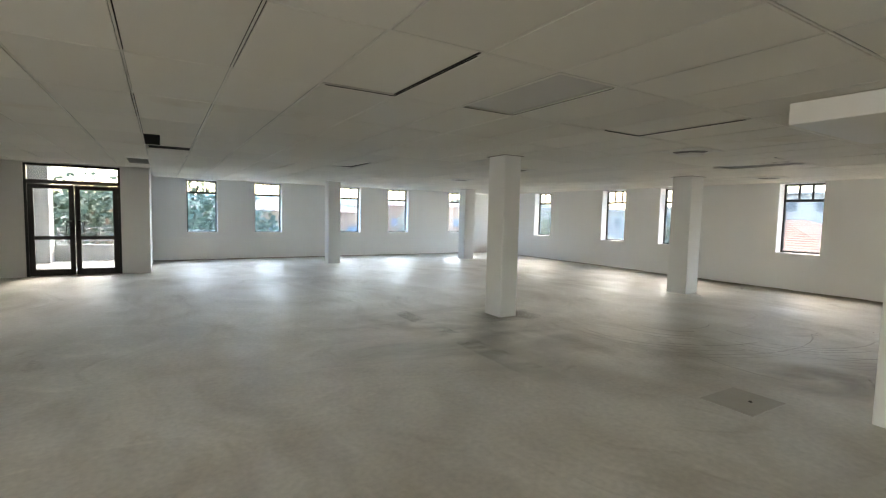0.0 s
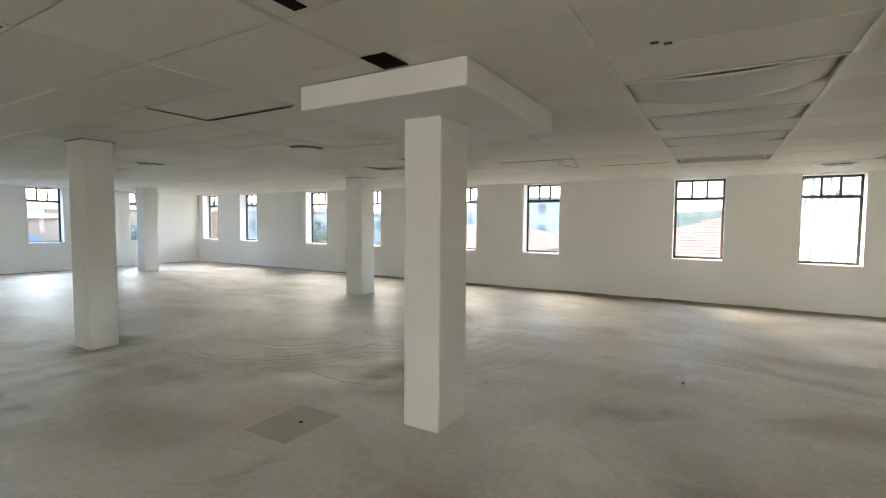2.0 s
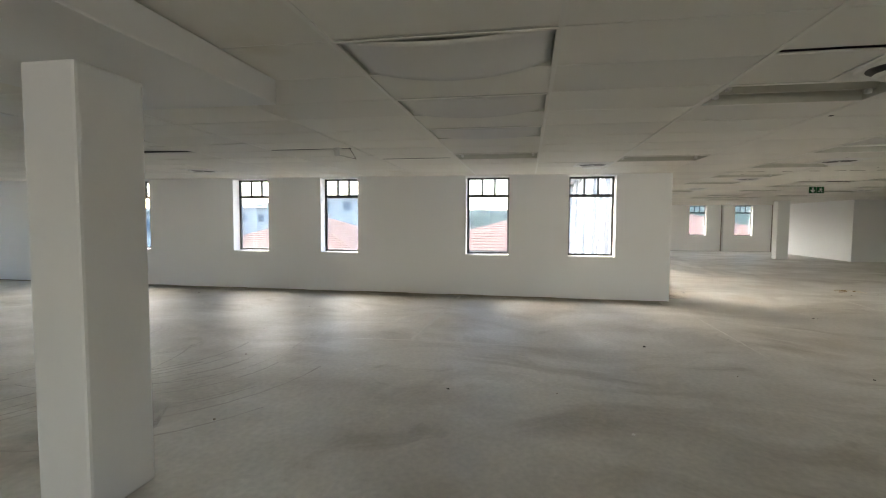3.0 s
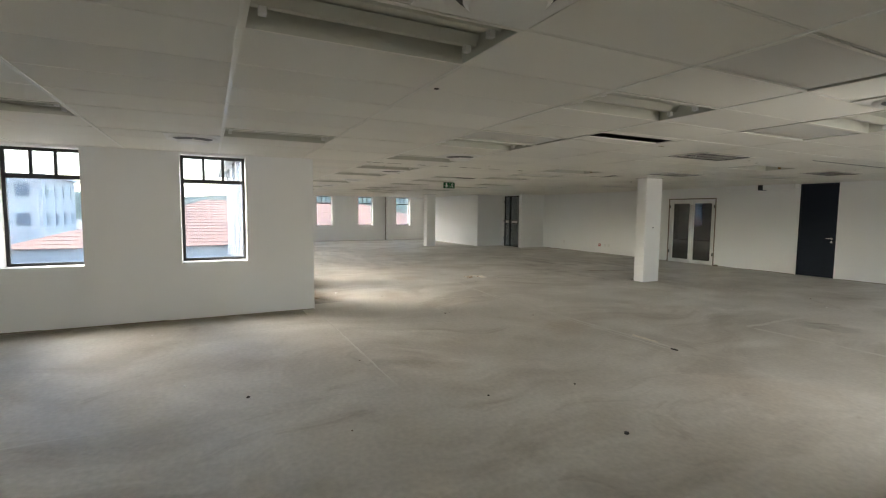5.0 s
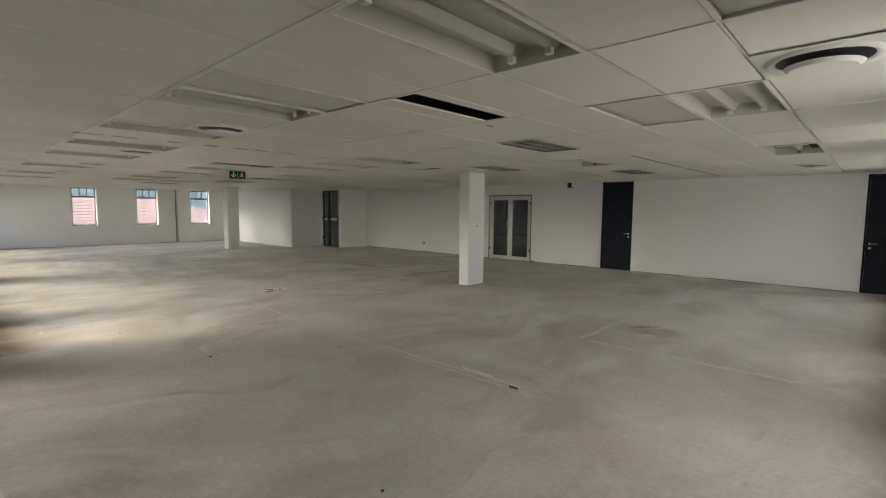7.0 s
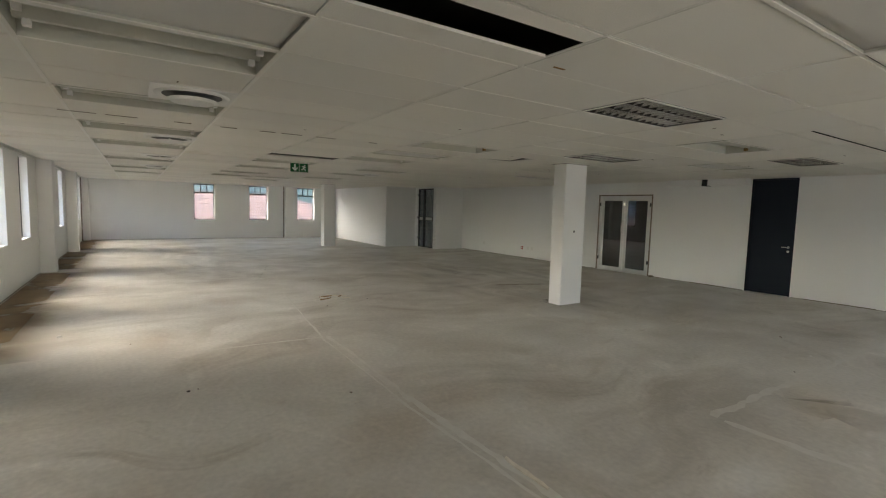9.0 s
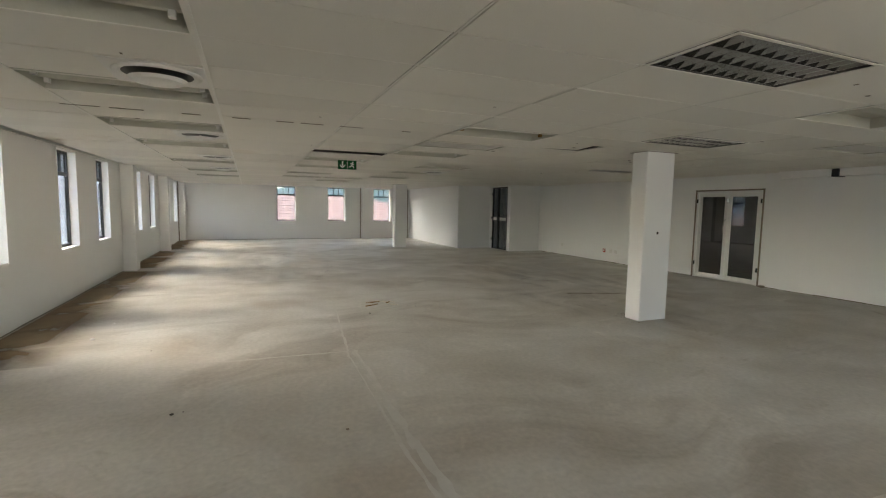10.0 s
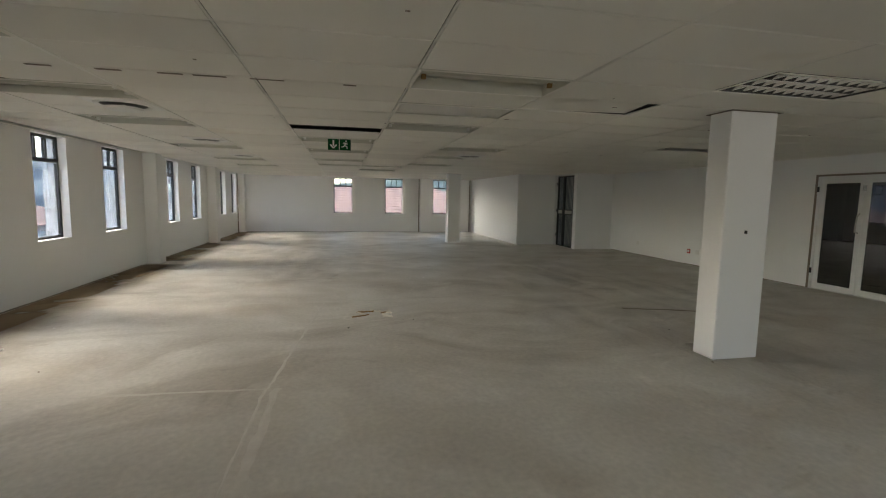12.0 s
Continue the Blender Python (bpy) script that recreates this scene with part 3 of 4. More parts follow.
def round_vent(x, y):
    root = empty("ceiling_vent", pose(x, y, TOP), "round white air diffuser on a square plate", "ceiling vent", "air diffusers in the ceiling")
    part("plate", boxes((-0.29, -0.29, -0.011, 0.29, 0.29, -0.005), bevel=0.002), PLASTIC, root)
    bm = bmesh.new()
    n = 40
    prof = [(0.265, -0.011), (0.25, -0.03), (0.205, -0.012)]
    rings = [[bm.verts.new((r * math.cos(2 * math.pi * a / n), r * math.sin(2 * math.pi * a / n), z)) for a in range(n)] for r, z in prof]
    for p, q in zip(rings, rings[1:]):
        for a in range(n):
            bm.faces.new((p[a], q[a], q[(a + 1) % n], p[(a + 1) % n]))
    part("ring", bm, PLASTIC, root, smooth=True)
    bm = bmesh.new()
    disc(bm, 0, 0, -0.016, -0.0115, 0.21, 0.21)
    part("throat", bm, BLACK, root)
    bm = bmesh.new()
    disc(bm, 0, 0, -0.066, -0.046, 0.15, 0.175)
    part("disc", bm, PLASTIC, root, smooth=False)
    bm = bmesh.new()
    tube(bm, (0, 0, -0.05), (0, 0, -0.014), 0.012)
    part("stem", bm, PLASTIC, root)


for x, y in OPEN_TROFFERS:
    open_troffer(x, y)
for x, y in BROKEN:
    open_troffer(x, y, True)
for x, y in DIFFUSERS:
    diffuser_light(x, y)
for k, (x, y) in enumerate(SAGGING):
    diffuser_light(x, y, (0.075, 0.05, 0.03)[k])
for x, y in LOUVRES:
    louvre_light(x, y)
for x, y in ROUNDS:
    round_vent(x, y)


# ---- columns ----
def column(x0, y0, x1, y1, label, cap=None):
    root = empty("column", pose((x0 + x1) / 2, (y0 + y1) / 2, 0), label, "column", "columns in the open floor")
    cx, cy = (x0 + x1) / 2, (y0 + y1) / 2
    top = 2.335 if cap else TOP + 0.02
    part("shaft", boxes((x0 - cx, y0 - cy, 0, x1 - cx, y1 - cy, top), bevel=0.018), PAINT, root)
    if cap:
        part("capital", boxes((cap[0] - cx, cap[1] - cy, 2.335, cap[2] - cx, cap[3] - cy, TOP - 0.006), bevel=0.012), PAINT, root, "square drop panel under the ceiling")
    else:
        # thin dark plate paints the shade of the gap around the shaft
        part("collar", boxes((x0 - cx - 0.03, y0 - cy - 0.03, TOP - 0.009, x1 - cx + 0.03, y1 - cy + 0.03, TOP - 0.005)), EDGE, root, "dark strip standing for the shaded gap at the ceiling")
    return root


WHITE_COL = "square white plastered column on the screed floor"
column(4.855, 1.13, 5.275, 1.45, "white plastered column with a wide drop panel", (4.31, 0.64, 5.87, 1.95))
column(4.56, 5.8, 4.88, 6.2, WHITE_COL)
column(9.62, 5.92, 10.05, 6.36, WHITE_COL)
column(4.48, 14.25, 4.86, 14.62, WHITE_COL)
column(9.46, 14.2, 9.88, 14.6, WHITE_COL)
c5 = column(12.5, -12.11, 12.78, -11.57, "white plastered column with a small switch on it")
column(25.22, -12.1, 25.6, -11.63, WHITE_COL)
part("switch", boxes((-0.155, -0.012, 1.30, -0.138, 0.012, 1.335), bevel=0.004), DARKBIT, c5, "small dark wall switch")


# ---- doors ----
def solid_door(x0, x1, y, top, handle_at):
    """Dark full-height leaf set in its frame, closed, with a lever handle."""
    root = empty("door_2", pose(x0, y, 0), "closed full-height door painted dark navy, steel lever", "door", kind="structure")
    w = x1 - x0
    part("door_frame", boxes((0, -0.16, 0, 0.035, -0.004, top), (w - 0.035, -0.16, 0, w, -0.004, top), (0.035, -0.16, top - 0.03, w - 0.035, -0.004, top)), NAVY, root)
    leaf = part("leaf", boxes((0.038, -0.06, 0.008, w - 0.038, -0.018, top - 0.033), bevel=0.003), NAVY, root)
    hx = 0.10 if handle_at == "low" else w - 0.10
    s = 1 if handle_at == "low" else -1
    bm = bmesh.new()
    tube(bm, (hx, -0.018, 1.04), (hx, 0.035, 1.04), 0.01)
    tube(bm, (hx, 0.03, 1.04), (hx + s * 0.11, 0.03, 1.04), 0.009)
    part("lever_handle", bm, CHROME, leaf, "steel lever handle")
    bm = bmesh.new()
    tube(bm, (hx, -0.018, 1.04), (hx, -0.010, 1.04), 0.026, 20)
    part("rose", bm, CHROME, leaf)
    bm = bmesh.new()
    tube(bm, (hx, -0.018, 0.95), (hx, -0.010, 0.95), 0.026, 20)
    part("lock_escutcheon", bm, CHROME, leaf)
    return root


solid_door(10.91, 11.79, SOUTH, 2.49, "low")
d3 = solid_door(5.24, 6.12, SOUTH, 2.47, "high")
d3.name = "door_3"
for z in (1.55, 1.78):
    for k in (0.30, 0.42):
        bm = bmesh.new()
        tube(bm, (k, -0.018, z), (k, -0.008, z), 0.012)
        part("screw_cap", bm, CHROME, d3)


def glazed_pair(root, w, top, frame_mat, glass_mat, jamb, stile, bottom, mid=None, transom=None, y=-0.06, handles=None):
    """Outer frame, two glazed leaves, optional mid rail and fixed light above."""
    d = 0.05
    part("door_frame", boxes((0, y - d, 0, jamb, y + d, top), (w - jamb, y - d, 0, w, y + d, top), (jamb, y - d, top - jamb, w - jamb, y + d, top)), frame_mat, root)
    ltop = top - jamb
    if transom:
        part("transom", boxes((jamb, y - d, transom, w - jamb, y + d, transom + 0.09)), frame_mat, root)
        part("pane", boxes((jamb, y - 0.003, transom + 0.09, w - jamb, y + 0.003, top - jamb)), glass_mat, root).visible_shadow = False
        ltop = transom
    half = (w - 2 * jamb) / 2
    for k in range(2):
        a = jamb + half * k + 0.003
        b = jamb + half * (k + 1) - 0.003
        e = 0.022
        leaf = part("leaf", boxes((a, y - e, 0.01, a + stile, y + e, ltop - 0.004), (b - stile, y - e, 0.01, b, y + e, ltop - 0.004),
                                  (a + stile, y - e, 0.01, b - stile, y + e, 0.01 + bottom), (a + stile, y - e, ltop - 0.004 - stile, b - stile, y + e, ltop - 0.004)), frame_mat, root)
        spans = [(0.01 + bottom, ltop - 0.004 - stile)]
        if mid:
            part("mid_rail", boxes((a + stile, y - e, mid - 0.04, b - stile, y + e, mid + 0.04)), frame_mat, leaf)
            spans = [(0.01 + bottom, mid - 0.04), (mid + 0.04, ltop - 0.004 - stile)]
        for s0, s1 in spans:
            part("pane", boxes((a + stile, y - 0.003, s0, b - stile, y + 0.003, s1)), glass_mat, leaf).visible_shadow = False
    return root


gd = empty("door_1", pose(-2.47, 13.57, 0), "black glazed double entrance doors under a fixed light", "door", kind="structure")
glazed_pair(gd, 1.74, TOP - 0.004, BLACK, GLASS, 0.05, 0.10, 0.14, 0.86, 2.06, y=0.08)
for s in (-1, 1):
    bm = bmesh.new()
    x = 0.87 + s * 0.15
    tube(bm, (x, 0.05, 0.98), (x, 0.0, 1.0), 0.011)
    tube(bm, (x, 0.0, 1.0), (x, 0.0, 1.22), 0.011)
    tube(bm, (x, 0.0, 1.22), (x - s * 0.09, 0.05, 1.24), 0.011)
    part("pull_handle", bm, BLACK, gd, smooth=True)

gd2 = empty("door_4", pose(14.19, SOUTH, 0), "white aluminium double doors with dark glass", "door", kind="structure")
glazed_pair(gd2, 1.65, 2.14, ALU, DARKGLASS, 0.045, 0.085, 0.11, y=-0.06)
bm = bmesh.new()
tube(bm, (0.87, -0.03, 1.12), (0.87, 0.05, 1.14), 0.012)
tube(bm, (0.87, 0.05, 1.14), (0.85, 0.05, 1.42), 0.013)
tube(bm, (0.85, 0.05, 1.42), (0.87, -0.03, 1.46), 0.012)
part("pull_handle", bm, CHROME, gd2, "bent steel pull handle", True)
for z in (0.3, 1.85):
    part("hinge", boxes((1.61, -0.012, z, 1.64, 0.012, z + 0.1), bevel=0.004), BLACK, gd2)
    part("hinge", boxes((0.01, -0.012, z, 0.04, 0.012, z + 0.1), bevel=0.004), BLACK, gd2)
part("outer_frame", boxes((-0.035, -0.10, 0, -0.002, 0.006, 2.175), (1.652, -0.10, 0, 1.685, 0.006, 2.175), (-0.002, -0.10, 2.142, 1.652, 0.006, 2.175)), EDGE, gd2, "brown timber outer frame")
part("patch_lock", boxes((0.80, -0.035, 1.86, 0.86, -0.02, 1.96)), CHROME, gd2)

# barred gate
gate = empty("security_gate", pose(22.99, -15.42, 0), "black steel barred gate with a white mid plate", "gate")
part("gate_frame", boxes((0.0, -0.06, 0.0, 0.05, -0.01, 2.455), (1.16, -0.06, 0, 1.21, -0.01, 2.455), (0.05, -0.06, 2.41, 1.16, -0.01, 2.455), (0.05, -0.06, 0.01, 1.16, -0.01, 0.05)), BLACK, gate)
part("gate_post", boxes((0.70, -0.065, 0.05, 0.78, -0.005, 2.41)), BLACK, gate)
part("lock_rail", boxes((0.05, -0.055, 1.12, 0.70, -0.015, 1.30), (0.78, -0.055, 1.12, 1.16, -0.015, 1.30)), BLACK, gate)
part("lock_plate", boxes((0.12, -0.014, 1.15, 0.60, -0.010, 1.27)), PLASTIC, gate, "white mid plate")
part("lock_plate", boxes((0.84, -0.014, 1.15, 1.10, -0.010, 1.27)), PLASTIC, gate, "white mid plate")
for x in [0.05 + 0.65 * (i + 1) / 7 for i in range(6)] + [0.78 + 0.38 * (i + 1) / 5 for i in range(4)]:
    for s0, s1 in ((0.05, 1.12), (1.30, 2.41)):
        part("bar", boxes((x - 0.011, -0.046, s0, x + 0.011, -0.024, s1)), WINDARK, gate)
for z in (0.35, 1.2, 2.15):
    part("hinge", boxes((1.21, -0.03, z, 1.24, 0.02, z + 0.09), bevel=0.004), BLACK, gate)

# ---- fixtures ----
sign = empty("exit_sign", pose(15.5, -7.99, 2.265), "green and white exit sign hung under the ceiling", "exit sign")
for k, y in enumerate((0.0, 0.165)):
    plate = part("sign_plate", boxes((-0.008, y, 0, 0.008, y + 0.155, 0.155), bevel=0.002), GREEN, sign)
    if k == 1:
        part("arrow", boxes((-0.012, y + 0.066, 0.055, -0.009, y + 0.089, 0.138)), PLASTIC, plate, "white arrow pointing down")
        for d in (-1, 1):
            bm = bmesh.new()
            tube(bm, (-0.0105, y + 0.0775, 0.026), (-0.0105, y + 0.0775 + d * 0.045, 0.075), 0.009, 8)
            part("arrow_head", bm, PLASTIC, plate)
    else:
        bm = bmesh.new()
        for p, q in (((0.07, 0.105), (0.085, 0.07)), ((0.085, 0.07), (0.055, 0.05)), ((0.085, 0.07), (0.11, 0.045)), ((0.055, 0.05), (0.05, 0.025)), ((0.11, 0.045), (0.13, 0.045)), ((0.075, 0.1), (0.045, 0.085)), ((0.075, 0.1), (0.11, 0.1))):
            tube(bm, (-0.0105, y + p[0], p[1]), (-0.0105, y + q[0], q[1]), 0.007, 8)
        box(bm, -0.012, y + 0.055, 0.117, -0.009, y + 0.074, 0.136)
        part("pictogram", bm, PLASTIC, plate, "plain white pictogram")
for y in (0.04, 0.28):
    bm = bmesh.new()
    tube(bm, (0, y, 0.154), (0, y, 0.245), 0.004)
    part("hanger", bm, TEE, sign)


def socket(x, z, mat, label):
    root = empty("wall_socket", pose(x, SOUTH, z), label, "socket", "sockets on the long wall")
    part("plate", boxes((-0.055, 0.0005, -0.055, 0.055, 0.014, 0.055), bevel=0.005), mat, root)
    part("rocker", boxes((-0.03, 0.0135, -0.02, 0.03, 0.018, 0.03), bevel=0.002), PLASTIC, root)


socket(19.08, 0.35, RED, "red power socket plate on the white wall")
socket(18.78, 0.35, PLASTIC, "white power socket plate on the white wall")
socket(18.58, 0.35, PLASTIC, "white power socket plate on the white wall")
socket(21.25, 0.36, PLASTIC, "white power socket plate on the white wall")

duct = setting("bulkhead", boxes((11.83, SOUTH + 0.002, 2.36, 12.66, SOUTH + 0.22, TOP - 0.006), (12.80, SOUTH + 0.002, 2.36, 13.75, SOUTH + 0.22, TOP - 0.006), bevel=0.004), PAINT, "white boxed bulkhead under the ceiling edge", "bulkhead")
spk = empty("wall_speaker", pose(12.73, SOUTH, 2.36), "small black box fixed in the bulkhead gap", "speaker")
part("case", boxes((-0.055, 0.002, -0.01, 0.055, 0.235, 0.14), bevel=0.006), BLACK, spk)


def pipe(x, y, label):
    root = empty("wall_pipe", pose(x, y, 0), label, "pipe")
    bm = bmesh.new()
    tube(bm, (0, 0, 0), (0, 0, TOP), 0.02)
    part("tube", bm, EDGE, root, smooth=True)
    for z in (0.5, 1.5, 2.3):
        bm = bmesh.new()
        disc(bm, 0, 0, z, z + 0.03, 0.027, 0.027, 12)
        part("clip", bm, ALU, root)


pipe(FAR - 0.03, -11.42, "thin brown pipe beside the wall pilaster")
pipe(FAR - 0.03, -13.9, "thin brown pipe in the wall corner")
pipe(29.95, HALL - 0.03, "thin brown pipe beside the last window")

# sprinkler head and camera-like detector under the ceiling
det = empty("smoke_detector", pose(8.75, 1.41, TOP), "white detector hanging crooked from the ceiling", "detector")
bm = bmesh.new()
disc(bm, 0, 0, -0.035, -0.004, 0.03, 0.05, 20)
part("base", bm, PLASTIC, det)
part("head", boxes((-0.035, -0.02, -0.11, 0.02, 0.03, -0.035), bevel=0.01), PLASTIC, det)
bm = bmesh.new()
tube(bm, (0, -0.16, -0.004), (0.0, -0.25, -0.15), 0.003)
tube(bm, (0, -0.25, -0.15), (0.0, -0.03, -0.1), 0.003)
part("wire", bm, EDGE, det)


# small black openings, marks and stains in the ceiling
def mark(x0, y0, x1, y1, mat, name, label):
    ob = link_mesh(name, boxes((x0, y0, TOP - 0.0075, x1, y1, TOP - 0.0045)), mat)
    return tagged(ob, label, "mark")


mark(4.06, 1.02, 4.29, 1.2, HOLE, "ceiling_opening", "small black hole cut in the ceiling board")
mark(3.22, 0.98, 3.46, 1.06, HOLE, "ceiling_opening", "narrow black slot cut in the ceiling board")
mark(8.77, -7.43, 8.786, -7.34, RUST, "ceiling_stain", "rust-coloured streak on a ceiling board")
mark(4.62, -0.30, 4.65, -0.26, BLACK, "ceiling_opening", "small dark fixing hole in the ceiling board")
mark(4.66, -0.36, 4.69, -0.32, BLACK, "ceiling_opening", "small dark fixing hole in the ceiling board")
mark(7.62, -3.70, 7.65, -3.67, HOLE, "ceiling_opening", "small dark fixing hole in the ceiling board")
mark(8.68, -13.2, 8.70, -10.75, HOLE, "ceiling_opening", "dark open joint between ceiling boards")
mark(8.68, -16.0, 8.70, -13.5, HOLE, "ceiling_opening", "dark open joint between ceiling boards")
mark(8.79, 1.25, 8.81, 2.38, HOLE, "ceiling_opening", "dark open joint between ceiling boards")
mark(9.86, 0.1, 9.88, 1.15, HOLE, "ceiling_opening", "dark open joint between ceiling boards")
for x1, y1, w in ((2.9, 3.6, 0.026), (4.7, 3.6, 0.034), (1.7, 3.6, 0.022)):
    mark(x1 - w, y1 - 1.15, x1 - 0.012, y1 - 0.03, HOLE, "ceiling_opening", "dark open joint beside a loose ceiling panel")
    mark(x1 - 0.57, y1 - w, x1 - 0.012, y1 - 0.012, HOLE, "ceiling_opening", "dark open joint beside a loose ceiling panel")
rs = random.Random(9)
for k in range(26):
    x, y = rs.uniform(9, 17), rs.uniform(-14, -4.5)
    if cell(x, y) not in EMPTY_TILES and cell(x, y) not in SHORT:
        s = rs.uniform(0.012, 0.03)
        mark(x, y, x + s, y + rs.uniform(0.01, 0.05), EDGE, "ceiling_stain", "small dark scuff on a ceiling board")
# torn dark edge along a row of boards
for k in range(8):
    y = -7.9 + k * 0.42 + rs.uniform(-0.1, 0.1)
    mark(12.515, y, 12.515 + rs.uniform(0.02, 0.035), y + rs.uniform(0.08, 0.3), EDGE, "ceiling_stain", "dark chipped edge of a ceiling board")


# ---- floor marks and debris ----
def scar(name, pts, w, mat=SCAR, label="pale filled chase across the screed", z=0.0028):
    """A ragged low strip along a line on the floor."""
    bm = bmesh.new()
    r = random.Random(len(pts) + int(pts[0][0] * 10))
    rows = []
    for (ax, ay), (bx, by) in zip(pts, pts[1:]):
        n = max(2, int(math.hypot(bx - ax, by - ay) / 0.09))
        ux, uy = (bx - ax), (by - ay)
        q = math.hypot(ux, uy)
        nx, ny = -uy / q, ux / q
        for i in range(n + 1):
            f = i / n
            a, b = w * r.uniform(0.25, 1.0), w * r.uniform(0.25, 1.0)
            x, y = ax + ux * f, ay + uy * f
            rows.append((bm.verts.new((x + nx * a, y + ny * a, 0.0008)), bm.verts.new((x, y, z)), bm.verts.new((x - nx * b, y - ny * b, 0.0008))))
    for p, q in zip(rows, rows[1:]):
        bm.faces.new((p[0], p[1], q[1], q[0]))
        bm.faces.new((p[1], p[2], q[2], q[1]))
    bmesh.ops.recalc_face_normals(bm, faces=bm.faces[:])
    ob = link_mesh(name, bm, mat)
    return tagged(ob, label, "floor mark", kind="structure")


scar("floor_trim_1", [(8.3, -7.34), (10.2, -7.28), (12.5, -7.32)], 0.05)
scar("floor_trim_10", [(8.4, -7.25), (10.2, -7.19), (12.5, -7.23)], 0.022)
scar("floor_trim_11", [(12.5, -7.25), (15.8, -7.6)], 0.022)
scar("floor_trim_2", [(12.6, -5.2), (12.5, -7.25)], 0.03)
scar("floor_trim_3", [(6.0, -9.35), (8.6, -9.3)], 0.06)
scar("floor_trim_4", [(8.7, -9.3), (8.7, -15.0)], 0.06)
scar("floor_trim_5", [(15.8, -5.6), (15.8, -8.6), (15.9, -12.6)], 0.05)
scar("floor_trim_6", [(11.8, -3.8), (8.7, -3.8), (8.75, -2.2), (8.75, 0.5), (8.6, 2.4)], 0.02)
scar("floor_trim_7", [(8.75, 0.4), (12.4, 0.3)], 0.05)
scar("floor_trim_8", [(4.7, 1.0), (3.6, 1.14), (2.6, 1.15)], 0.06)
scar("floor_trim_9", [(5.3, 1.1), (5.4, 0.5)], 0.03)
scar("floor_trim_12", [(14.75, -12.0), (14.6, -12.5), (14.42, -13.0)], 0.05, EDGE, "dark smear across the screed")
# darker replaced patch beside the column
patch = material("damp_screed_patch", (0.43, 0.395, 0.345), 0.7, var=0.15, scale=3, bump=0.3, fine=25)
setting("floor_patch", boxes((4.16, 1.98, -0.01, 4.72, 2.42, 0.003)), patch, "darker rectangular patch in the screed", "floor patch")
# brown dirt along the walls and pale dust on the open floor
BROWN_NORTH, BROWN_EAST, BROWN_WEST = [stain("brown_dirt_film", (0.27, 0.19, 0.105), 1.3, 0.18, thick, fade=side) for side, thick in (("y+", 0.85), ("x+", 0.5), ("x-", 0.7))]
GREY_FILM = stain("grey_grime_film", (0.20, 0.185, 0.165), 1.4, 0.42, 0.3, (0.5, 1.3, 1), "round")


def film(name, x0, y0, x1, y1, mat, label, seed, ragged=0.18, z=0.0012):
    """A thin ragged-edged layer of dirt on the floor."""
    r = random.Random(seed)
    bm = bmesh.new()
    pts = []
    for ax, ay, bx, by in ((x0, y0, x1, y0), (x1, y0, x1, y1), (x1, y1, x0, y1), (x0, y1, x0, y0)):
        n = max(3, int(math.hypot(bx - ax, by - ay) / 0.22))
        for i in range(n):
            f = i / n
            px, py = ax + (bx - ax) * f, ay + (by - ay) * f
            cx, cy = (x0 + x1) / 2, (y0 + y1) / 2
            q = r.uniform(0, ragged)
            pts.append((px + (q if px < cx else -q), py + (q if py < cy else -q), z))
    bm.faces.new([bm.verts.new(p) for p in pts])
    return tagged(link_mesh(name, bm, mat), label, "floor stain", kind="structure")


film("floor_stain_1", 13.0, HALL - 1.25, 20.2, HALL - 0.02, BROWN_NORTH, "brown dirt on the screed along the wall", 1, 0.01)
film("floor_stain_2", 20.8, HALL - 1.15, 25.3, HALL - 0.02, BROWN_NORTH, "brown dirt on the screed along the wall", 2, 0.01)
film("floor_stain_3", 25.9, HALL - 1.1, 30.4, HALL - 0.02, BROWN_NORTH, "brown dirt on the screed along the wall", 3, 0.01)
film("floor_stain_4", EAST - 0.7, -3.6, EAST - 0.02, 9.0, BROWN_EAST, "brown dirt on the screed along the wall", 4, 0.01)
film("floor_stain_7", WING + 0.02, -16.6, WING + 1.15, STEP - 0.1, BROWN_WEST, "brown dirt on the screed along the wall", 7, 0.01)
THIN_FILM = stain("thin_brown_film", (0.42, 0.31, 0.20), 1.9, 0.3, 0.4, fade="round")
film("floor_stain_5", 4.9, 1.4, 6.6, 2.8, THIN_FILM, "brown dirt on the screed beside the column", 5, 0.3)
film("floor_stain_6", 12.36, -12.4, 13.2, -11.3, THIN_FILM, "brown dirt on the screed round the column", 6, 0.3)
film("floor_stain_8", 7.6, -10.9, 8.9, -9.9, THIN_FILM, "brown stain worn into the screed", 8, 0.35)
film("floor_stain_12", 4.1, 5.3, 5.6, 6.6, THIN_FILM, "brown dirt on the screed round the column", 12, 0.4)
film("floor_stain_9", 10.0, -15.5, 22.0, -9.6, GREY_FILM, "grey grime on the screed", 9, 0.5, 0.0016)
film("floor_stain_10", 15.0, -9.4, 29.5, -4.4, GREY_FILM, "grey grime on the screed", 10, 0.5, 0.0020)
film("floor_stain_11", 0.0, 2.6, 6.8, 7.9, GREY_FILM, "grey grime on the screed", 11, 0.5, 0.0016)
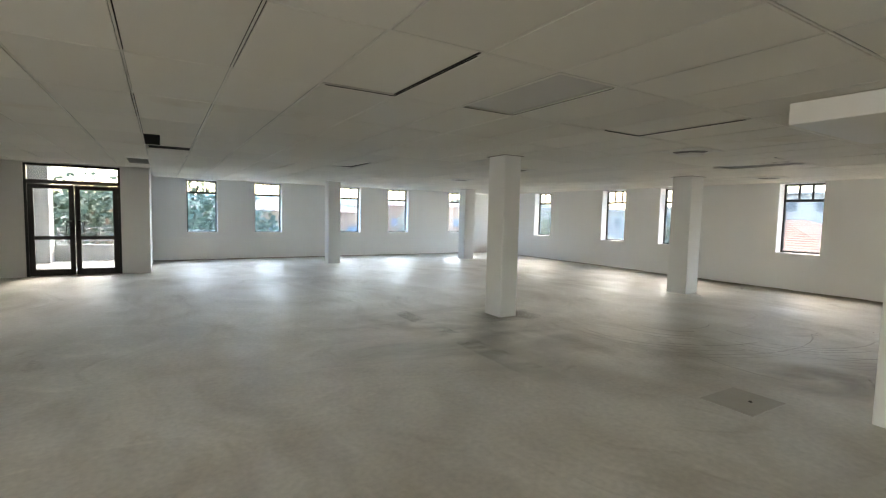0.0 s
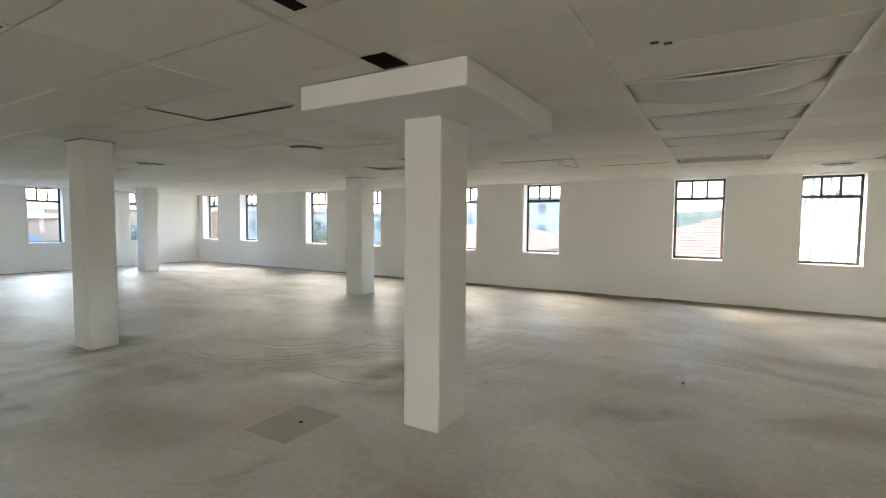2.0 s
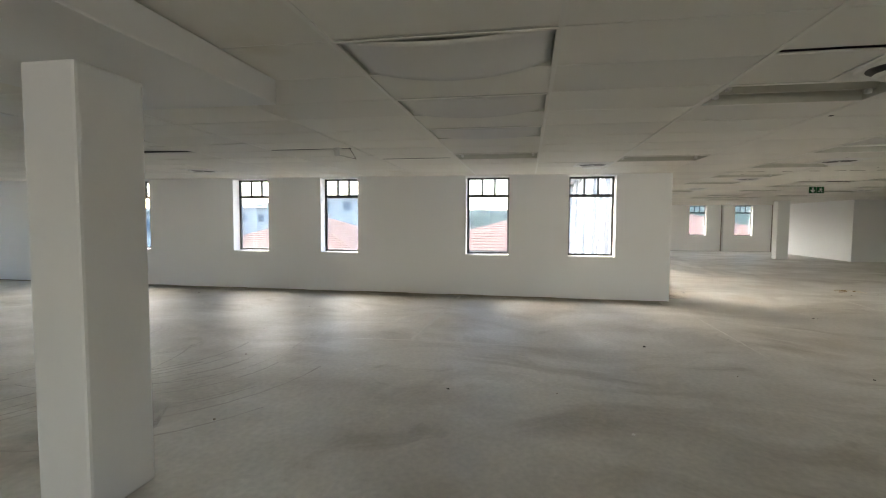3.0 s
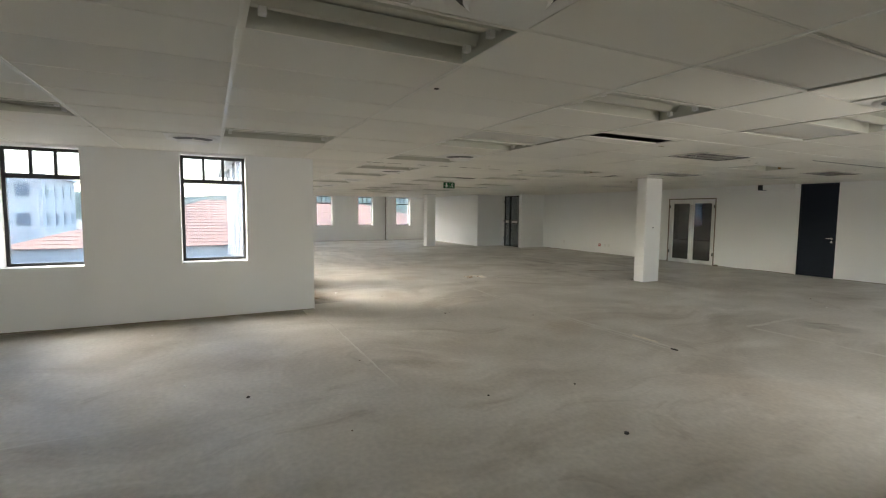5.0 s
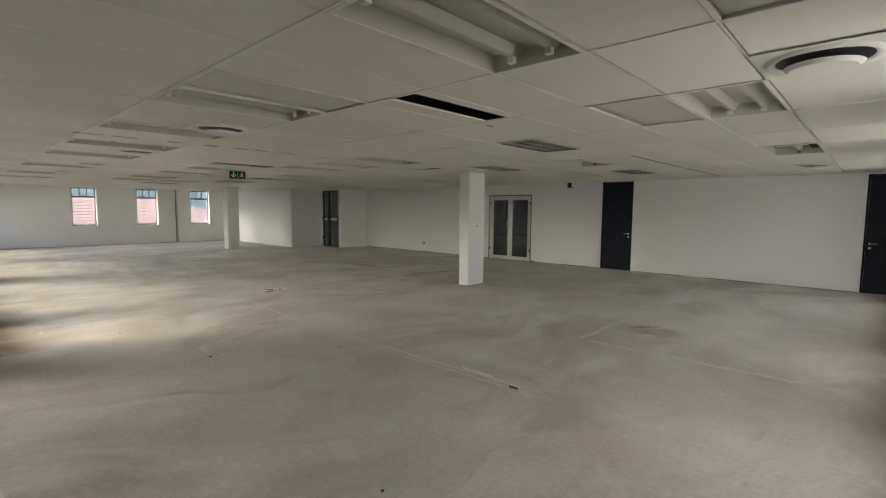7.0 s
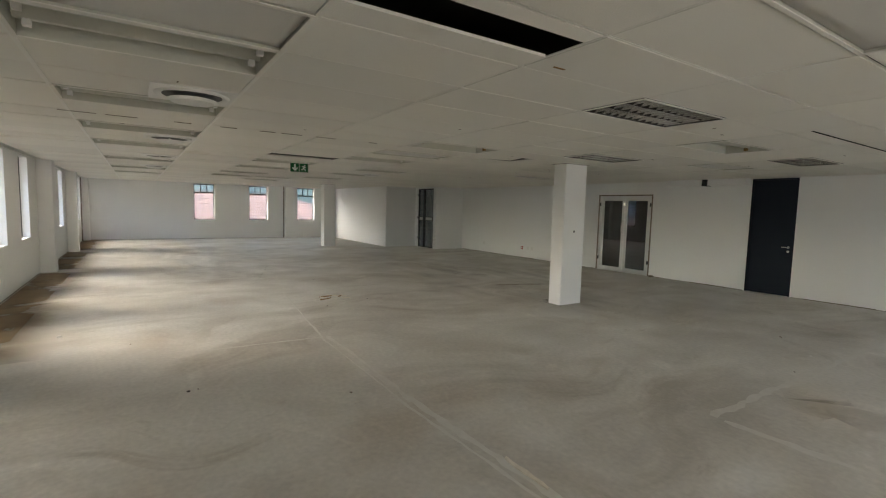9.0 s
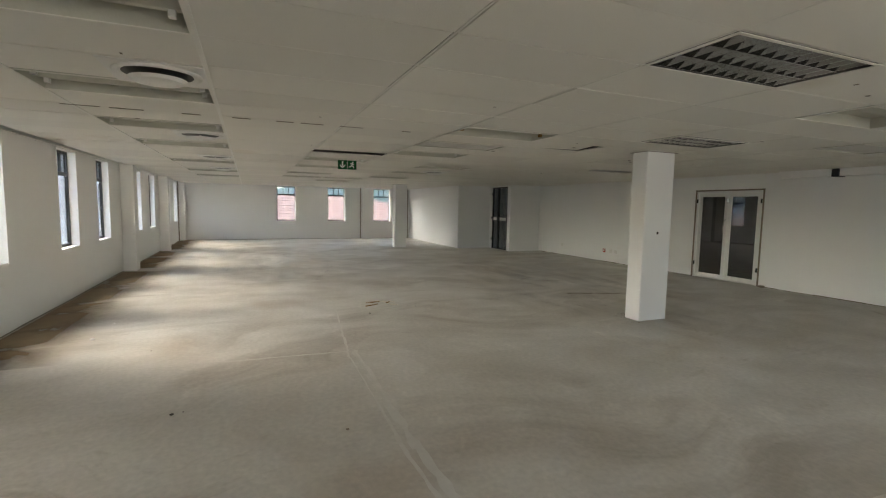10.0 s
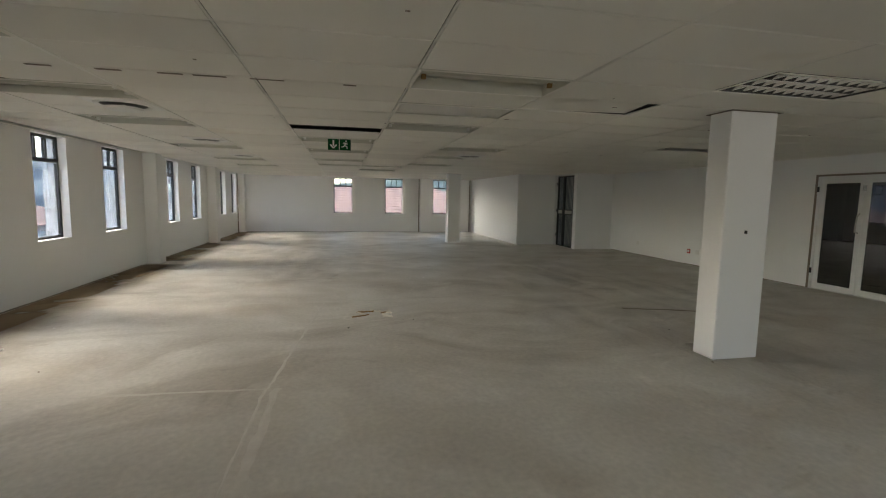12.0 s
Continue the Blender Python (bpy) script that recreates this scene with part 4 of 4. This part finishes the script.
# curved trowel sweeps between the columns
SWEEP = material("trowel_sweep", (0.46, 0.43, 0.385), 0.85, var=0.2, scale=8)
ts = random.Random(12)
for k in range(26):
    cx, cy = ((8.0, 3.4), (6.9, 4.4), (7.6, 2.6))[k % 3]
    rad, a0 = 0.5 + 0.07 * k + ts.uniform(-0.16, 0.16), ts.uniform(150, 240)
    pts = [(cx + rad * math.cos(radians(a0 + q * 9)), cy + rad * math.sin(radians(a0 + q * 9)) * 0.8) for q in range(ts.randint(5, 11))]
    scar("floor_sweep_%d" % (k + 1), pts, ts.uniform(0.006, 0.02), SWEEP, "curved trowel mark in the screed", 0.0026)
# uneven brown-grey strip that paints the shadow gap under the walls
sk = []
for a0, a1, f, o, ax in ((HALL - 0.3, NORTH, EAST, -1, "y"), (-0.14, EAST - 0.02, NORTH, -1, "x"), (EAST + 0.42, 20.33, HALL, -1, "x"), (20.74, 25.43, HALL, -1, "x"), (25.84, FAR - 0.02, HALL, -1, "x"), (-13.9, -11.98, FAR, -1, "y"), (-11.4, HALL - 0.02, FAR, -1, "y"),
                         (SOUTH + 0.02, STEP, WING, 1, "y"), (6.15, 10.88, SOUTH, 1, "x"), (11.82, 14.15, SOUTH, 1, "x"), (15.88, 22.7, SOUTH, 1, "x")):
    r = random.Random(int(a0 * 7))
    at = a0
    while at < a1 - 0.05:
        step = min(r.uniform(0.25, 0.9), a1 - at)
        h = r.uniform(0.006, 0.02)
        sk.append((at, f + o * 0.001, 0.0, at + step, f + o * r.uniform(0.008, 0.016), h) if ax == "x" else (f + o * 0.001, at, 0.0, f + o * r.uniform(0.008, 0.016), at + step, h))
        at += step + 0.002
setting("baseboard", boxes(*sk), EDGE, "ragged brown-grey strip standing for the shadow gap at the floor", "baseboard")


def lump(name, x, y, size, mat, label, flat=0.4, seed=0):
    r = random.Random(seed)
    bm = bmesh.new()
    bmesh.ops.create_icosphere(bm, subdivisions=2, radius=size)
    for v in bm.verts:
        v.co *= r.uniform(0.75, 1.2)
        v.co.z = max(v.co.z * flat, -size * flat * 0.5)
    low = min(v.co.z for v in bm.verts)
    for v in bm.verts:
        v.co.z -= low
    ob = link_mesh(name, bm, mat)
    ob.matrix_world = pose(x, y, 0.0, 0, 0, r.uniform(0, 360))
    return tagged(ob, label, "debris")


def splinter(name, x, y, length, wide, turn, mat, label, seed=1):
    r = random.Random(seed)
    bm = bmesh.new()
    n = 6
    rings = []
    for i in range(n + 1):
        f = i / n - 0.5
        w = wide * (1 - abs(f) * 0.9) * r.uniform(0.8, 1.2)
        c = wide * 0.6 * math.sin(f * 3)
        rings.append([bm.verts.new(p) for p in ((f * length, c - w / 2, 0), (f * length, c + w / 2, 0), (f * length, c + w / 3, 0.012 + 0.01 * r.random()), (f * length, c - w / 3, 0.01))])
    for p, q in zip(rings, rings[1:]):
        for a in range(4):
            bm.faces.new((p[a], p[(a + 1) % 4], q[(a + 1) % 4], q[a]))
    bm.faces.new(rings[0][::-1])
    bm.faces.new(rings[-1])
    ob = link_mesh(name, bm, mat)
    ob.matrix_world = pose(x, y, 0.0, 0, 0, turn)
    return tagged(ob, label, "debris")


splinter("wood_offcut", 8.87, -7.35, 0.40, 0.04, 172, WOOD, "pale splintered wood offcut on the screed")
splinter("wood_offcut", 8.36, -7.26, 0.09, 0.015, 172, DARKBIT, "small dark splinter on the screed", 3)
lump("rubble_piece", 7.05, -5.01, 0.02, DARKBIT, "small dark lump of rubble on the screed", 0.5, 2)
lump("rubble_piece", 8.99, -2.51, 0.018, DARKBIT, "small dark lump of rubble on the screed", 0.5, 5)
lump("rubble_piece", 4.47, 2.15, 0.018, DARKBIT, "small dark lump of rubble on the screed", 0.5, 6)
lump("rubble_piece", 13.94, -4.49, 0.03, PLASTIC, "small white plaster crumb on the screed", 0.5, 7)
lump("rubble_piece", 14.02, SOUTH + 0.09, 0.07, EDGE, "brown lump of plaster against the wall", 0.5, 8)
for k in range(9):
    splinter("wood_offcut", 14.95 + rs.uniform(-0.2, 0.2), -8.28 + rs.uniform(-0.2, 0.2), rs.uniform(0.08, 0.26), 0.025, rs.uniform(0, 180), WOOD if k % 3 else RUST, "thin wood scrap in a small heap", k)
for k in range(46):
    x, y = (rs.uniform(1, 12), rs.uniform(-6, 6)) if k % 2 else (rs.uniform(8, 22), rs.uniform(-14, -4))
    lump("rubble_piece", x, y, rs.uniform(0.006, 0.016), (DARKBIT, EDGE, PLASTIC)[k % 3], "tiny crumb of rubble on the screed", 0.5, k)

# ---- outdoors ----
ground = bmesh.new()
bmesh.ops.create_grid(ground, x_segments=2, y_segments=2, size=3000, matrix=Matrix.Translation((0, 0, -7.5)))
setting("ground", ground, EARTH, "grey street ground far below the windows", "ground")

# entrance balcony
setting("balcony_floor", boxes((-6, 13.85, -0.3, -0.42, 17.6, -0.02)), RENDERED, "pale balcony floor outside the entrance", "balcony")
setting("balcony_wall", boxes((-6, 17.35, -0.02, -0.42, 17.6, 0.45), (-6.2, 13.85, -0.3, -6.0, 17.6, 3.4), (-3.25, 16.7, -0.02, -2.55, 17.34, 3.4), (-6.2, 13.85, 3.11, -0.42, 17.6, 3.4)), RENDERED, "white rendered balcony parapet and pier", "balcony")
rail = empty("balcony_railing", pose(-2.5, 17.47, 0.45), "grey steel balcony railing with horizontal bars", "railing")
for z in (0.12, 0.24, 0.36, 0.5):
    bm = bmesh.new()
    tube(bm, (0, 0, z), (2.05, 0, z), 0.016)
    part("rail_bar", bm, GREYSTONE, rail, smooth=True)
for x in (0.05, 1.0, 2.0):
    bm = bmesh.new()
    tube(bm, (x, 0, 0), (x, 0, 0.5), 0.02)
    part("rail_post", bm, GREYSTONE, rail)

# the wing's own outer face: flat pilasters and a downpipe
for x in (13.3, 15.6, 17.95, 20.5, 22.3 + 0.95, 25.6, 28.45):
    setting("facade_strip", boxes((x - 0.16, HALL + THICK + 0.002, -6, x + 0.16, HALL + THICK + 0.12, 3.3)), GREYSTONE, "grey flat pilaster on the white facade", "facade trim")
dp = empty("downpipe", pose(16.05, HALL + THICK + 0.1, 0), "grey rainwater pipe on the white facade", "downpipe")
bm = bmesh.new()
tube(bm, (0, 0, 3.2), (0, 0, 1.2), 0.05)
tube(bm, (0, 0, 1.2), (0, 0.12, 1.0), 0.05)
tube(bm, (0, 0.12, 1.0), (0, 0.12, -6), 0.05)
part("tube", bm, GREYSTONE, dp)
setting("facade_cornice", boxes((EAST + 0.4, HALL + THICK + 0.002, 3.3, FAR + 0.3, HALL + THICK + 0.45, 3.7)), RENDERED, "white projecting eaves cornice", "facade trim")


def house(x0, y0, x1, y1, eave, ridge, walls, roof_mat, label, over=0.5, win=(1.2, 1.4), storeys=2):
    cx, cy = (x0 + x1) / 2, (y0 + y1) / 2
    root = empty("house", pose(cx, cy, -7.5), label, "house", "buildings outside")
    hx, hy, e, r = (x1 - x0) / 2, (y1 - y0) / 2, eave + 7.5, ridge + 7.5
    part("wall", boxes((-hx, -hy, 0, hx, hy, e)), walls, root)
    bm = bmesh.new()
    ox, oy = hx + over, hy + over
    if ridge > eave + 0.4:
        run = min(ox, oy)
        rows = 16
        prev = None
        for i in range(rows + 1):
            f = i / rows
            a, b, z = ox - run * f, oy - run * f, e + (r - e) * f
            loop = [bm.verts.new(p) for p in ((-a, -b, z), (a, -b, z), (a, b, z), (-a, b, z))]
            lip = [bm.verts.new((v.co.x, v.co.y, z + 0.03)) for v in loop]
            if prev:
                for k in range(4):
                    bm.faces.new((prev[k], prev[(k + 1) % 4], loop[(k + 1) % 4], loop[k]))
            for k in range(4):
                bm.faces.new((loop[k], loop[(k + 1) % 4], lip[(k + 1) % 4], lip[k]))
            prev = lip
    else:
        box(bm, -ox, -oy, e, ox, oy, e + 0.25)
    part("roof", bm, roof_mat, root)
    fl = e / storeys
    for s in range(storeys):
        z = fl * s + fl * 0.3
        for side in ("w", "s"):
            n = int((hy if side == "w" else hx) * 2 / 3.2)
            for k in range(n):
                c = ((k + 0.5) / n - 0.5) * 2 * (hy if side == "w" else hx)
                if side == "w":
                    part("window", boxes((-hx - 0.05, c - win[0] / 2, z, -hx + 0.02, c + win[0] / 2, z + win[1])), WINDARK, root)
                else:
                    part("window", boxes((c - win[0] / 2, -hy - 0.05, z, c + win[0] / 2, -hy + 0.02, z + win[1])), WINDARK, root)
    return root


house(43, -28, 66, 9.5, -0.9, 2.6, RENDERED, TERRA, "long white building with a terracotta hip roof")
house(36, 12, 52, 24, -0.6, 1.8, RENDERED, TERRA, "cream house with a terracotta hip roof")
house(70, 14, 84, 34, 5.2, 5.3, RENDERED, GREYSTONE, "white flat-roofed apartment block", storeys=4)
house(88, 38, 120, 60, 4.0, 6.0, RENDERED, ROOFMETAL, "wide office block with a blue-grey roof", storeys=3)
house(46, 46, 66, 62, 2.6, 2.8, RENDERED, GREYSTONE, "white flat-roofed office building", storeys=3)
house(-6, 58, 26, 74, 1.6, 3.0, ORANGE, TERRA, "orange rendered building under a tiled roof")
house(34, 76, 60, 92, 3.0, 4.4, ORANGE, TERRA, "orange rendered building under a tiled roof")
house(37, 1.5, 42, 8, -3.2, -3.0, RENDERED, ROOFMETAL, "low outbuilding with a blue-grey flat roof", storeys=1)


def tree(x, y, height, spread, seed):
    r = random.Random(seed)
    root = empty("tree", pose(x, y, -7.5), "broad green leafy tree outside the windows", "tree", "trees outside")
    bm = bmesh.new()
    trunk_h = height * 0.45
    bmesh.ops.create_cone(bm, cap_ends=True, segments=9, radius1=height * 0.03, radius2=height * 0.016, depth=trunk_h, matrix=Matrix.Translation((0, 0, trunk_h / 2)))
    tips = []
    for k in range(9):
        a = k * 2.4 + r.uniform(-0.3, 0.3)
        d = spread * r.uniform(0.35, 0.8)
        tip = (math.cos(a) * d, math.sin(a) * d, height * r.uniform(0.55, 0.92))
        tube(bm, (0, 0, trunk_h * r.uniform(0.7, 1.0)), tip, height * 0.007, 6)
        tips.append(tip)
    part("trunk", bm, BARK, root)
    vs, fs = [], []
    for tip in tips + [(0, 0, height * 0.85)]:
        for c in range(170):
            p = [tip[i] + r.gauss(0, spread * 0.2) for i in range(3)]
            s = r.uniform(0.12, 0.28)
            u = Vector((r.gauss(0, 1), r.gauss(0, 1), r.gauss(0, 0.6))).normalized() * s
            w = u.orthogonal().normalized() * s * 0.6
            k = len(vs)
            vs += [(p[0] + q.x, p[1] + q.y, p[2] + q.z) for q in (u, w, -u, -w)]
            fs.append((k, k + 1, k + 2, k + 3))
    me = bpy.data.meshes.new("crown")
    me.from_pydata(vs, [], fs)
    me.materials.append(LEAF)
    crown = new("crown", me)
    crown.parent = root


for k, (x, y, h, s) in enumerate(((1.5, 31, 10.5, 3.4), (5.5, 40, 9.0, 3.0), (-4, 36, 11.5, 3.6), (13, 45, 8.4, 3.0), (33, 34, 9.2, 3.4), (40, 40, 8.2, 3.0), (28, 52, 9.0, 3.2), (58, 38, 9.5, 3.4))):
    tree(x, y, h, s, k)

# wooded hills round the town
hill = bmesh.new()
cols, prev = 120, None
for i in range(cols + 1):
    a = radians(-80 + 250 * i / cols)
    hgt = 26 + 22 * noise.noise((math.cos(a) * 3, math.sin(a) * 3, 0)) + 8 * noise.noise((math.cos(a) * 13, math.sin(a) * 13, 2))
    ring = [hill.verts.new((math.cos(a) * d, math.sin(a) * d, z)) for d, z in ((560, -8.0), (640, hgt * 0.45), (740, hgt * 0.8), (860, max(hgt, 4)), (1000, -8))]
    if prev:
        for p in range(4):
            hill.faces.new((prev[p], ring[p], ring[p + 1], prev[p + 1]))
    prev = ring
setting("backdrop", hill, HILL, "distant wooded hills beyond the town", "hill")
